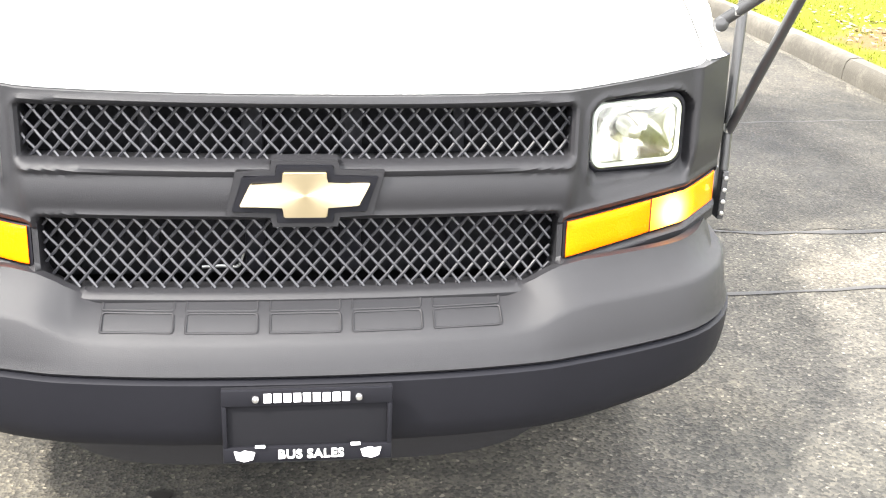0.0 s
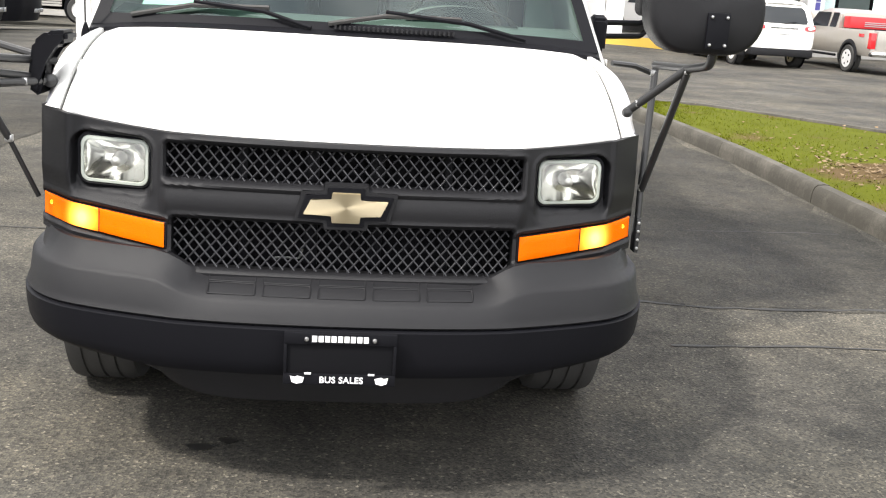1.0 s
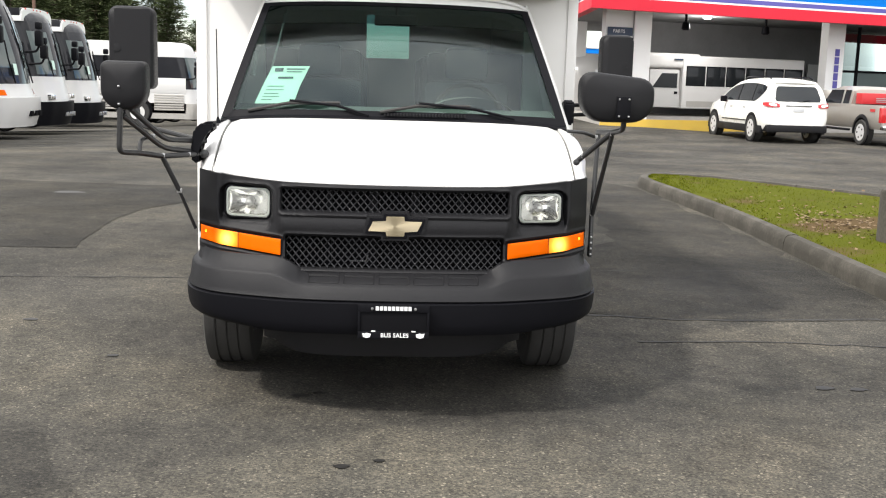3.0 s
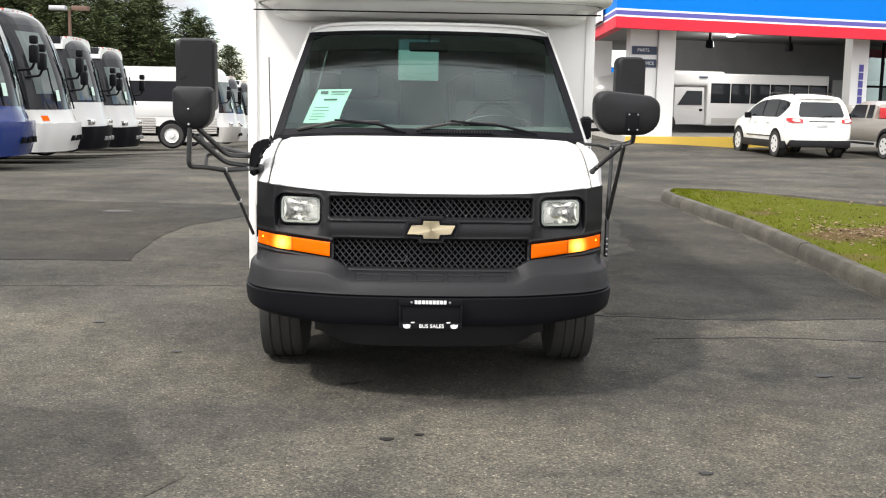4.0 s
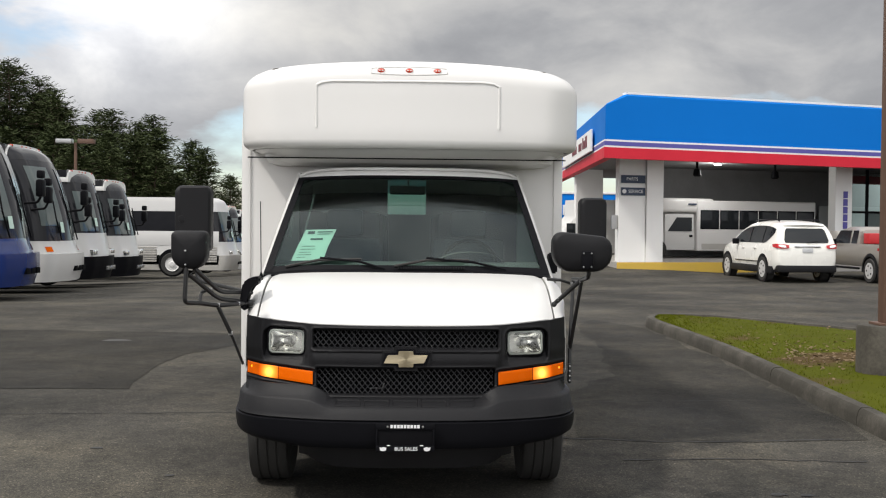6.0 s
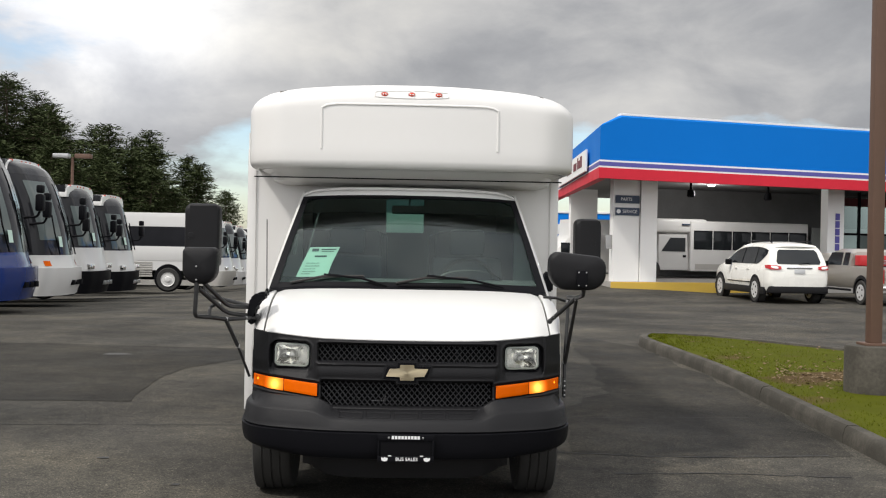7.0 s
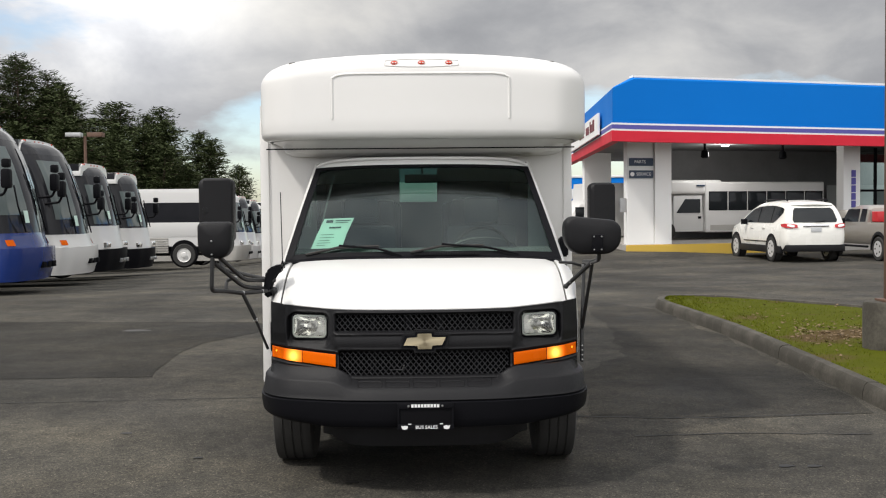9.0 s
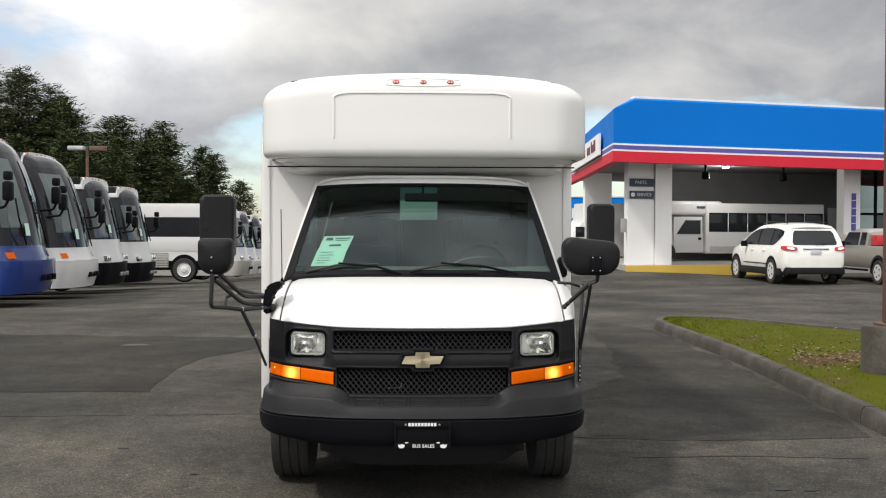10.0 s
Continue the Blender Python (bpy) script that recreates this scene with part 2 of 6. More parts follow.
def lathe(profile, axis="x", seg=32, centre=(0, 0, 0), bm=None):
    """Turn (radius, along) pairs round an axis."""
    bm = bm or bmesh.new()
    c = Vector(centre)
    rings = []
    for r, a in profile:
        ring = []
        for k in range(seg):
            u, v = r * math.cos(2 * math.pi * k / seg), r * math.sin(2 * math.pi * k / seg)
            ring.append(bm.verts.new(c + Vector({"x": (a, u, v), "y": (u, a, v), "z": (u, v, a)}[axis])))
        rings.append(ring)
    for a, b in zip(rings, rings[1:]):
        for k in range(seg):
            bm.faces.new((a[k], a[(k + 1) % seg], b[(k + 1) % seg], b[k]))
    bm.faces.new(rings[0]), bm.faces.new(rings[-1])
    return bm


def loft(rows, closed=False, caps=False, bm=None):
    """Skin a grid of points, row after row."""
    bm = bm or bmesh.new()
    vs = [[bm.verts.new(p) for p in r] for r in rows]
    for a, b in zip(vs, vs[1:]):
        n = len(a)
        for k in range(n if closed else n - 1):
            bm.faces.new((a[k], a[(k + 1) % n], b[(k + 1) % n], b[k]))
    if caps:
        bm.faces.new(vs[0]), bm.faces.new(vs[-1])
    return bm


def prism(poly, axis, a, b, bevel=0.0, bm=None):
    """A flat outline pushed from a to b along an axis; its pairs are the two other axes in order."""
    bm = bm or bmesh.new()
    def at(p, w):
        return {"x": (w, p[0], p[1]), "y": (p[0], w, p[1]), "z": (p[0], p[1], w)}[axis]
    lo, hi = [bm.verts.new(at(p, a)) for p in poly], [bm.verts.new(at(p, b)) for p in poly]
    n = len(poly)
    fs = [bm.faces.new(lo), bm.faces.new(hi)] + [bm.faces.new((lo[k], lo[(k + 1) % n], hi[(k + 1) % n], hi[k])) for k in range(n)]
    if bevel:
        bmesh.ops.bevel(bm, geom=list({e for f in fs for e in f.edges}), offset=bevel, segments=2, affect="EDGES")
    return bm


def strip(xs, zlo, zhi, yf, depth, edge=0.008, nz=4, bm=None):
    """A plastic panel seen from the front: between two height lines over xs, on the surface yf(x, z), with rolled edges and depth to the rear."""
    bm = bm or bmesh.new()
    rows = []
    for i, x in enumerate(xs):
        lo, hi = zlo(x), zhi(x)
        e = min(edge, (hi - lo) * 0.3)
        zs = [lo, lo + e * 0.3, lo + e] + [lo + e + (hi - lo - 2 * e) * k / nz for k in range(1, nz)] + [hi - e, hi - e * 0.3, hi]
        col = []
        for j, z in enumerate(zs):
            back = {0: e, 1: e * 0.3, len(zs) - 1: e, len(zs) - 2: e * 0.3}.get(j, 0)
            if i in (0, len(xs) - 1):
                back = max(back, e)
            col.append((x, yf(x, z) + back, z))
        col = [(x, yf(x, lo) + depth, lo)] + col + [(x, yf(x, hi) + depth, hi)]
        rows.append(col)
    loft(rows, closed=True, caps=True, bm=bm)
    return bm


def span(a, b, n):
    return [a + (b - a) * k / (n - 1) for k in range(n)]


def lerp(x, pts):
    """Piecewise linear through (x, value) pairs, smoothed at the joints."""
    if x <= pts[0][0]:
        return pts[0][1]
    for (a, u), (b, v) in zip(pts, pts[1:]):
        if x <= b:
            return u + (v - u) * (x - a) / (b - a)
    return pts[-1][1]


# ---- the shuttle bus ----
bus = root("shuttle_bus", "white cutaway shuttle bus with dark plastic nose, parked on asphalt", "bus")


def nose(x, z=0.9):
    """Front surface of the grille panel."""
    a = abs(x)
    y = 0.125 + 0.10 * (a / 0.55) ** 2 * 0.3 + max(0, a - 0.5) * 0.36 + max(0, a - 0.80) * 0.55
    return y + (z - 0.70) * 0.10


def hood_edge(x):
    return 1.052 + 0.034 * (abs(x) / 0.9) ** 3


# bumper: one section swept round the nose
BUMPER = [(-0.965, 1.0), (-0.985, 0.75), (-0.984, 0.54), (-0.962, 0.39), (-0.905, 0.26), (-0.81, 0.165), (-0.67, 0.10), (-0.52, 0.05), (-0.44, 0.03), (-0.3, 0.012), (-0.15, 0.003)]
BUMPER = BUMPER + [(0.0, 0.0)] + [(-x, y) for x, y in reversed(BUMPER)]


def smooth_path(pts, n):
    out = []
    for i in range(len(pts) - 1):
        p0, p1, p2, p3 = (Vector(pts[max(0, min(len(pts) - 1, j))]) for j in (i - 1, i, i + 1, i + 2))
        for k in range(n):
            t = k / n
            out.append(0.5 * (2 * p1 + (p2 - p0) * t + (2 * p0 - 5 * p1 + 4 * p2 - p3) * t * t + (3 * p1 - p0 - 3 * p2 + p3) * t ** 3))
    return out + [Vector(pts[-1])]


BPATH = smooth_path(BUMPER, 3)


def sweep(sections):
    rows = []
    for i, p in enumerate(BPATH):
        d = (BPATH[min(i + 1, len(BPATH) - 1)] - BPATH[max(0, i - 1)]).normalized()
        n = Vector((-d.y, d.x))
        rows.append([(p.x + n.x * e, p.y + n.y * e, z) for e, z in sections(abs(p.x), p.y)])
    return loft(rows, caps=True)


def upper_section(x, y):
    s = min(1, max(0, (x - 0.40) / 0.16))
    s = s * s * (3 - 2 * s)
    far = min(1, max(0, y - 0.3) / 0.5)
    top, ridge_e, ridge_z = 0.668 + 0.062 * s + 0.01 * far, 0.026 - 0.004 * s, 0.614 + 0.046 * s
    back = 0.145 - 0.035 * s - 0.05 * far
    return [(back, 0.56), (back, top - 0.012), (back - 0.01, top), (back - 0.03, top + 0.001), (ridge_e + 0.030, ridge_z + 0.016), (ridge_e + 0.010, ridge_z + 0.006),
            (ridge_e, ridge_z - 0.006), (0.012, 0.582), (0.003, 0.562), (0.008, 0.556), (0.04, 0.553)]


def lower_section(x, y):
    tuck = 0.035 * min(1, max(0, x - 0.55) / 0.4)
    return [(0.05, 0.555), (0.008, 0.553), (-0.002, 0.547), (0.0, 0.50), (0.005, 0.455 + tuck * 0.3), (0.012, 0.425 + tuck * 0.7), (0.026, 0.404 + tuck), (0.06, 0.396 + tuck), (0.16, 0.398 + tuck), (0.15, 0.50)]


bumper = part("bumper", sweep(upper_section), PLASTIC, bus, "grained dark grey plastic front bumper")
part("bumper_valance", sweep(lower_section), PLASTIC_DARK, bumper, "smooth black lower bumper face")
# step pads pressed into the bumper's deck
for k in range(5):
    cx = -0.312 + 0.155 * k
    bm = bmesh.new()
    for u in range(2):
        a, b = 0.050 + 0.042 * u, 0.087 + 0.042 * u
        def deck(y):
            return 0.631 + (y - 0.055) * 0.62
        pts = [(cx - 0.066, a), (cx + 0.066, a), (cx + 0.066, b), (cx - 0.066, b), (cx - 0.066, a)]
        tube([(x, y + 0.0125 * (x / 0.3) ** 2, deck(y) + 0.0005) for x, y in pts], 0.0022, 5, bm, 0.008)
    part("step_pad", bm, PLASTIC, bumper)
# air dam under the bumper
dam = [[(x, 0.15 + 0.16 * (abs(x) / 0.60) ** 4 + d, z) for d, z in ((0.03, 0.43), (0.0, 0.41), (0.008, 0.32), (0.022, 0.268 + 0.10 * (abs(x) / 0.60) ** 8), (0.05, 0.28 + 0.10 * (abs(x) / 0.60) ** 8), (0.06, 0.43))] for x in span(-0.60, 0.60, 41)]
part("air_dam", loft(dam, closed=True, caps=True), PLASTIC, bumper)

# licence plate frame with its lettering
plate = part("licence_frame", box(-0.156, 0.156, -0.024, -0.014, 0.402, 0.553, 0.003), BLACK, bus, "black licence plate frame with white lettering")
rim = bmesh.new()
for x0, x1, z0, z1 in ((-0.156, 0.156, 0.520, 0.553), (-0.156, 0.156, 0.401, 0.433), (-0.156, -0.147, 0.433, 0.520), (0.147, 0.156, 0.433, 0.520)):
    box(x0, x1, -0.031, -0.0235, z0, z1, 0.0025, 2, rim)
part("rim", rim, PLASTIC_DARK, plate)


def lettering(name, text, size, mat, parent, m, spacing=1.0, bold=0.0):
    cu = bpy.data.curves.new(name, "FONT")
    cu.body, cu.size, cu.align_x, cu.align_y, cu.extrude, cu.offset, cu.space_character = text, size, "CENTER", "CENTER", 0.001, bold, spacing
    tmp = new(name, cu)
    dg = bpy.context.evaluated_depsgraph_get()
    me = bpy.data.meshes.new_from_object(tmp.evaluated_get(dg))
    bpy.data.objects.remove(tmp)
    me.materials.clear()
    me.materials.append(mat)
    ob = new(name, me)
    ob.parent = parent
    ob.matrix_basis = m
    return ob


lettering("lettering", "BUS SALES", 0.0255, PRINT, plate, pose(0.005, -0.0325, 0.4168, 90), 1.06, 0.0004)
for k in range(9):
    x0 = -0.079 + 0.0178 * k
    part("name_bar", box(x0, x0 + 0.0138, -0.0335, -0.031, 0.528, 0.546, 0.001), PRINT, plate, smooth=False)
for sx in (-1, 1):
    part("badge", prism([(sx * 0.098, 0.423), (sx * 0.102, 0.409), (sx * 0.118, 0.405), (sx * 0.132, 0.410), (sx * 0.136, 0.427), (sx * 0.124, 0.424), (sx * 0.117, 0.428)], "y", -0.034, -0.0312), PRINT, plate, "white printed badge")
    part("screw", lathe([(0.0005, -0.0385), (0.005, -0.038), (0.0065, -0.036), (0.0065, -0.030)], "y", 12, (sx * 0.094, 0, 0.536)), STEEL, plate, "pale plate screw")
    part("clip", box(sx * 0.088 - 0.009, sx * 0.088 + 0.009, -0.0345, -0.031, 0.433, 0.4385, 0.001), PRINT, plate)

# grille panel: one moulding with its openings cut through
def rounded(x, z, cx, cz, hw, hh, r):
    """Distance to a rounded rectangle, negative inside."""
    qx, qz = abs(x - cx) - hw + r, abs(z - cz) - hh + r
    return math.hypot(max(qx, 0), max(qz, 0)) + min(max(qx, qz), 0) - r


def ease(v):
    v = min(max(v, 0.0), 1.0)
    return v * v * (3 - 2 * v)


LAMP_X, LAMP_Z, LAMP_W, LAMP_H = 0.668, 0.955, 0.106, 0.070


def sig_lo(x):
    return 0.733 + 0.030 * (abs(x) - 0.52) / 0.38


def sig_hi(x):
    return 0.804 + 0.024 * (abs(x) - 0.52) / 0.38


def upper_opening(a, z):
    return rounded(a, z, 0, 0.980, 0.510, 0.049, 0.010)


def lower_opening(a, z):
    return rounded(a, z, 0, 0.7505, 0.490, 0.0705, 0.052 if z < 0.75 else 0.012)


def lamp_opening(a, z):
    return rounded(a, z, LAMP_X, LAMP_Z, LAMP_W + 0.005, LAMP_H + 0.005, 0.034)


def signal_opening(a, z):
    zm, hh = (sig_lo(a) + sig_hi(a)) / 2, (sig_hi(a) - sig_lo(a)) / 2 + 0.004
    return rounded(a, z, 0.705, zm, 0.204, hh, 0.008)


OPENINGS = (upper_opening, lower_opening, lamp_opening, signal_opening)


def fascia_y(a, z):
    """Depth of the moulding: lamp pocket, swelling centre bar, rolled rims."""
    y = nose(a, z) - 0.008
    pocket = rounded(a, z, 0.678, 0.930, 0.130, 0.108, 0.055)
    y += 0.042 * ease(-pocket / 0.020) * ease((z - 0.826) / 0.085)
    y -= 0.016 * ease((a - 0.795) / 0.025) * ease((z - 0.84) / 0.08)
    y -= 0.012 * math.sin(min(1, max(0, (z - 0.822) / 0.109)) * math.pi) * ease((0.535 - a) / 0.03)
    y -= 0.006 * ease((z - 0.905) / 0.01) * ease((0.931 - z) / 0.006) * ease((0.53 - a) / 0.02)
    for hole in OPENINGS:
        d = hole(a, z)
        if d < 0.03:
            y += 0.010 * (1 - min(1, max(d, 0) / 0.007)) ** 2 - 0.0045 * math.exp(-((d - 0.013) / 0.005) ** 2)
    return y


def fascia_foot(a):
    return 0.645 + 0.055 * ease((a - 0.40) / 0.13) + 0.026 * max(0, a - 0.53) / 0.4


def fascia():
    bm, grid, step = bmesh.new(), [], 0.006
    xs, n = span(-0.912, 0.912, 305), 68
    for x in xs:
        col = []
        for k in range(n):
            a, z = abs(x), fascia_foot(abs(x)) + (hood_edge(x) - fascia_foot(abs(x))) * k / (n - 1)
            if 0 < k < n - 1:
                for hole in OPENINGS:
                    d = hole(a, z)
                    if abs(d) < step * 0.55:
                        gx, gz = (hole(a + 1e-4, z) - d) / 1e-4, (hole(a, z + 1e-4) - d) / 1e-4
                        g = max(0.5, gx * gx + gz * gz)
                        a, z = a - d * gx / g, z - d * gz / g
            col.append(bm.verts.new((math.copysign(a, x), fascia_y(a, z), z)))
        grid.append(col)
    for c0, c1 in zip(grid, grid[1:]):
        for k in range(n - 1):
            q = (c0[k], c1[k], c1[k + 1], c0[k + 1])
            m = sum((v.co for v in q), Vector()) / 4
            if min(hole(abs(m.x), m.z) for hole in OPENINGS) > 0:
                bm.faces.new(q)
    bmesh.ops.delete(bm, geom=[v for v in bm.verts if not v.link_faces], context="VERTS")
    ring = bmesh.ops.extrude_edge_only(bm, edges=[e for e in bm.edges if len(e.link_faces) == 1])
    for v in ring["geom"]:
        if isinstance(v, bmesh.types.BMVert):
            v.co.y += 0.05
    return bm


panel = part("grille_panel", fascia(), PLASTIC, bus, "dark grey plastic grille surround")


def low_lip(x):
    return 0.681 + 0.045 * max(0, (abs(x) - 0.438) / 0.052) ** 2


for sx in (-1, 1):
    # turn signal: amber lens with a bulb glowing behind its outer half
    def sig_y(x, z):
        return nose(x, z) - 0.012
    sig = part("turn_signal", strip([sx * v for v in span(0.510, 0.709, 11)], sig_lo, sig_hi, sig_y, 0.05, 0.005), AMBER, bus, "amber turn signal lamp, lit")
    part("lit_lens", strip([sx * v for v in span(0.713, 0.905, 11)], sig_lo, sig_hi, sig_y, 0.05, 0.005, 8), glowing_lens((sx * 0.765, sig_y(0.765, 0.78), 0.783)), sig, "glowing amber lens half")
    part("lamp_rim", strip([sx * v for v in span(0.503, 0.908, 19)], lambda x: sig_lo(x) - 0.003, lambda x: sig_hi(x) + 0.003, lambda x, z: nose(x, z) - 0.006, 0.05, 0.004), PLASTIC_DARK, sig)
    part("side_reflector", lathe([(0.001, 0.0), (0.006, -0.001), (0.007, 0.008)], "y", 12, (sx * 0.874, sig_y(0.874, 0.80) - 0.0015, 0.803)), AMBER_LIT, sig)
    # headlamp: chromed bowl, bulb shield, bulging lens in a grey bezel
    hx, hz, w, h = sx * LAMP_X, LAMP_Z, LAMP_W, LAMP_H
    def rrect(cx, cz, hw, hh, r, n=6):
        out = []
        for qx, qz, a0 in ((1, 1, 0), (-1, 1, 90), (-1, -1, 180), (1, -1, 270)):
            for k in range(n):
                a = radians(a0 + 90 * k / (n - 1))
                out.append((cx + qx * (hw - r) + r * math.cos(a), cz + qz * (hh - r) + r * math.sin(a)))
        return out
    def lamp_y(x, z):
        return nose(0.676, 0.9) + 0.026 + (abs(x) - 0.676) * 0.30 + (z - 0.955) * 0.1
    def ring(hw, hh, r, d):
        return [(x, lamp_y(x, z) + d, z) for x, z in rrect(hx, hz, hw, hh, r)]
    lamp = part("headlight", loft([ring(w + 0.006, h + 0.006, 0.034, 0.03), ring(w + 0.006, h + 0.006, 0.034, -0.004), ring(w, h, 0.030, -0.009), ring(w - 0.006, h - 0.006, 0.026, -0.004), ring(w - 0.007, h - 0.007, 0.026, 0.02)], closed=True), PLASTIC_DARK, bus, "clear rectangular sealed-beam headlight")
    part("lens_rim", loft([ring(w - 0.004, h - 0.004, 0.027, -0.0075), ring(w - 0.006, h - 0.006, 0.026, -0.0115), ring(w - 0.013, h - 0.013, 0.022, -0.0125), ring(w - 0.015, h - 0.015, 0.021, -0.008)], closed=True), LENS_RIM, lamp, "pale glass rim")
    bowl = [ring(w * s, h * s, max(0.026 * s, h * s * min(0.97, 2.6 - 2.2 * s)), d) for s, d in ((0.965, -0.002), (0.955, 0.016), (0.94, 0.030), (0.80, 0.056), (0.62, 0.078), (0.42, 0.094), (0.2, 0.102), (0.02, 0.104))]
    part("reflector", loft(bowl, closed=True), REFLECTOR, lamp, "silver reflector bowl")
    part("bulb_shield", lathe([(0.002, -0.045), (0.014, -0.04), (0.020, -0.01), (0.020, 0.03)], "y", 16, (hx, lamp_y(hx, hz) + 0.045, hz - 0.004)), STEEL, lamp)
    dome = [ring(w * s, h * s, 0.028 * s, -0.006 - 0.016 * (1 - s * s)) for s in (0.97, 0.85, 0.65, 0.4, 0.15)]
    part("lens", loft(dome, closed=True, caps=True), LENS, lamp, "clear fluted lens").visible_shadow = False
    flutes = bmesh.new()
    for k in range(-3, 4):
        tube([(hx + k * 0.028, lamp_y(hx, hz) - 0.0095 + abs(k) * 0.001, hz - 0.045), (hx + k * 0.026, lamp_y(hx, hz) - 0.0115 + abs(k) * 0.001, hz + 0.045)], 0.0007, 4, flutes)
    part("flutes", flutes, LENS, lamp).visible_shadow = False


# woven mesh of the two grille openings: crossing bars clipped to the opening
def mesh_bars(x0, x1, zlo, zhi, pitch, parent, name):
    bm = bmesh.new()
    def clip(x, z):
        return x0 <= x <= x1 and zlo(x) <= z <= zhi(x)
    for lean in (1, -1):
        c = x0 - 0.3
        while c < x1 + 0.3:
            run = [p for p in ((c + lean * (z - 0.85) * 0.86, z) for z in span(zlo(0), zhi(0), 13)) if clip(*p)]
            if len(run) > 1:
                tube([(x, nose(x, z) + 0.020 + (0.002 if lean > 0 else -0.002) * math.cos(i * math.pi / 2), z) for i, (x, z) in enumerate(run)], 0.0029, 5, bm)
            c += pitch
    return part(name, bm, MESH, parent)


mesh_bars(-0.518, 0.518, lambda x: 0.930, lambda x: 1.030, 0.0315, panel, "grille_mesh")
mesh_bars(-0.490, 0.490, low_lip, lambda x: 0.824, 0.0315, panel, "grille_mesh")
# black sheet gives the mesh the darkness of the unlit space behind
part("grille_backing", box(-0.56, 0.56, 0.32, 0.34, 0.64, 1.05), BLACK, panel, "black sheet standing in for the shade behind the grille")
for gx, gw in ((-0.30, 0.012), (-0.10, 0.02), (0.09, 0.02), (0.30, 0.012)):
    part("radiator_strut", box(gx - gw, gx + gw, 0.255, 0.275, 0.67, 1.03, 0.003), PLASTIC_DARK, panel)
part("cable", tube([(-0.2, 0.19, 0.706), (-0.16, 0.188, 0.709), (-0.13, 0.188, 0.705), (-0.12, 0.188, 0.735)], 0.003, 6, None, 0.01), STEEL, panel)

# emblem: plain gold cross-bar shape on a raised dark ground
def emblem(s, grow):
    a, b, hgt, arm, sl = 0.118 * s + grow * 1.25, 0.040 * s + grow, 0.044 * s + grow, 0.0225 * s + grow, 0.010
    return [(-a + sl * -1 * 0.2, -arm), (-b - 0.0, -arm), (-b, -hgt), (b, -hgt), (b, -arm), (a - sl * 2, -arm), (a + sl * 0.2, arm), (b, arm), (b, hgt), (-b, hgt), (-b, arm), (-a + sl * 2, arm)]


def emblem_part(name, grow, d0, d1, mat, parent, label=""):
    ey = nose(0, 0.88) - 0.020
    return part(name, prism([(x, z + 0.878) for x, z in emblem(1.0, grow)], "y", ey - d1, ey + d0, 0.002), mat, parent, label)


ground_plate = emblem_part("emblem_ground", 0.022, 0.03, 0.004, PLASTIC, panel, "raised dark emblem ground")
emblem_part("emblem_border", 0.012, 0.01, 0.008, PLASTIC_DARK, ground_plate)
emblem_part("emblem", 0.0, 0.0, 0.014, GOLD, ground_plate, "plain brushed gold emblem shape")

# ---- hood, fenders, cowl ----
def hood_at(x, s):
    """s runs from the front edge to the cowl."""
    a = abs(x)
    y0 = nose(x, 1.05) + 0.002
    y1 = 0.90 + 0.10 * (a / 0.9) ** 2
    z0 = hood_edge(x) + 0.004
    z1 = 1.316 - 0.03 * (a / 0.9) ** 4
    y = y0 + (y1 - y0) * s
    bulge = (1 - (1 - s) ** 2.3)
    z = z0 + (z1 - z0) * (0.45 * s + 0.55 * bulge) + 0.012 * math.sin(math.pi * s)
    return Vector((x, y, z))


def hood_patch(x0, x1, n, lip=0.012):
    rows = []
    for i, x in enumerate(span(x0, x1, n)):
        row = [hood_at(x, 0) + Vector((0, 0.03, -0.02)), hood_at(x, 0) + Vector((0, 0.004, -0.002))]
        row += [hood_at(x, s) for s in (0.006, 0.02, 0.05, 0.1, 0.17, 0.25, 0.35, 0.47, 0.6, 0.75, 0.9, 1.0)]
        if i in (0, n - 1):
            row = [p + Vector((0, 0, -lip)) for p in row]
        rows.append(row)
    return rows


hood = part("hood", loft(hood_patch(-0.842, 0.842, 37)), WHITE, bus, "white painted hood")
for sx in (-1, 1):
    rows = []
    for s in span(0, 1, 16):
        e = hood_at(0.849, s)
        e.x = 0.849
        y = e.y + 0.10 * (1 - s)
        out = 0.918 + 0.03 * min(1, s * 3)
        k = max(0, 1 - 5 * s)
        rows.append([(sx * 0.849, e.y, e.z - 0.016), (sx * 0.851, e.y, e.z - 0.001), (sx * 0.865, e.y + 0.005, e.z), (sx * (0.895), e.y + 0.02, (e.z - 0.012) * (1 - k) + (hood_edge(0.895) + 0.003) * k), (sx * (out - 0.006), y * (1 - k) + (nose(0.905, 1.05) + 0.02) * k, (e.z - 0.045) * (1 - k) + (hood_edge(0.905) - 0.004) * k), (sx * out, y + 0.02, e.z - 0.10),
                     (sx * (out + 0.012), y + 0.03, 0.95), (sx * (out + 0.012), y + 0.03, 0.75)])
    part("fender", loft(rows), WHITE, bus, "white front fender")
    # wheel arch lip and inner darkness
    part("wheel_well", box(*sorted((sx * 0.60, sx * 0.93)), 0.62, 1.55, 0.45, 0.95, 0.02), BLACK, bus)
cowl = part("cowl", loft([[(x, 0.895 + 0.10 * (x / 0.9) ** 2 + d, 1.305 - 0.03 * (x / 0.9) ** 4 + h) for d, h in ((-0.004, 0.0), (0.0, 0.014), (0.05, 0.026), (0.13, 0.035), (0.17, 0.02))] for x in span(-0.90, 0.90, 31)]), PLASTIC_DARK, bus, "black plastic cowl panel")
vent = bmesh.new()
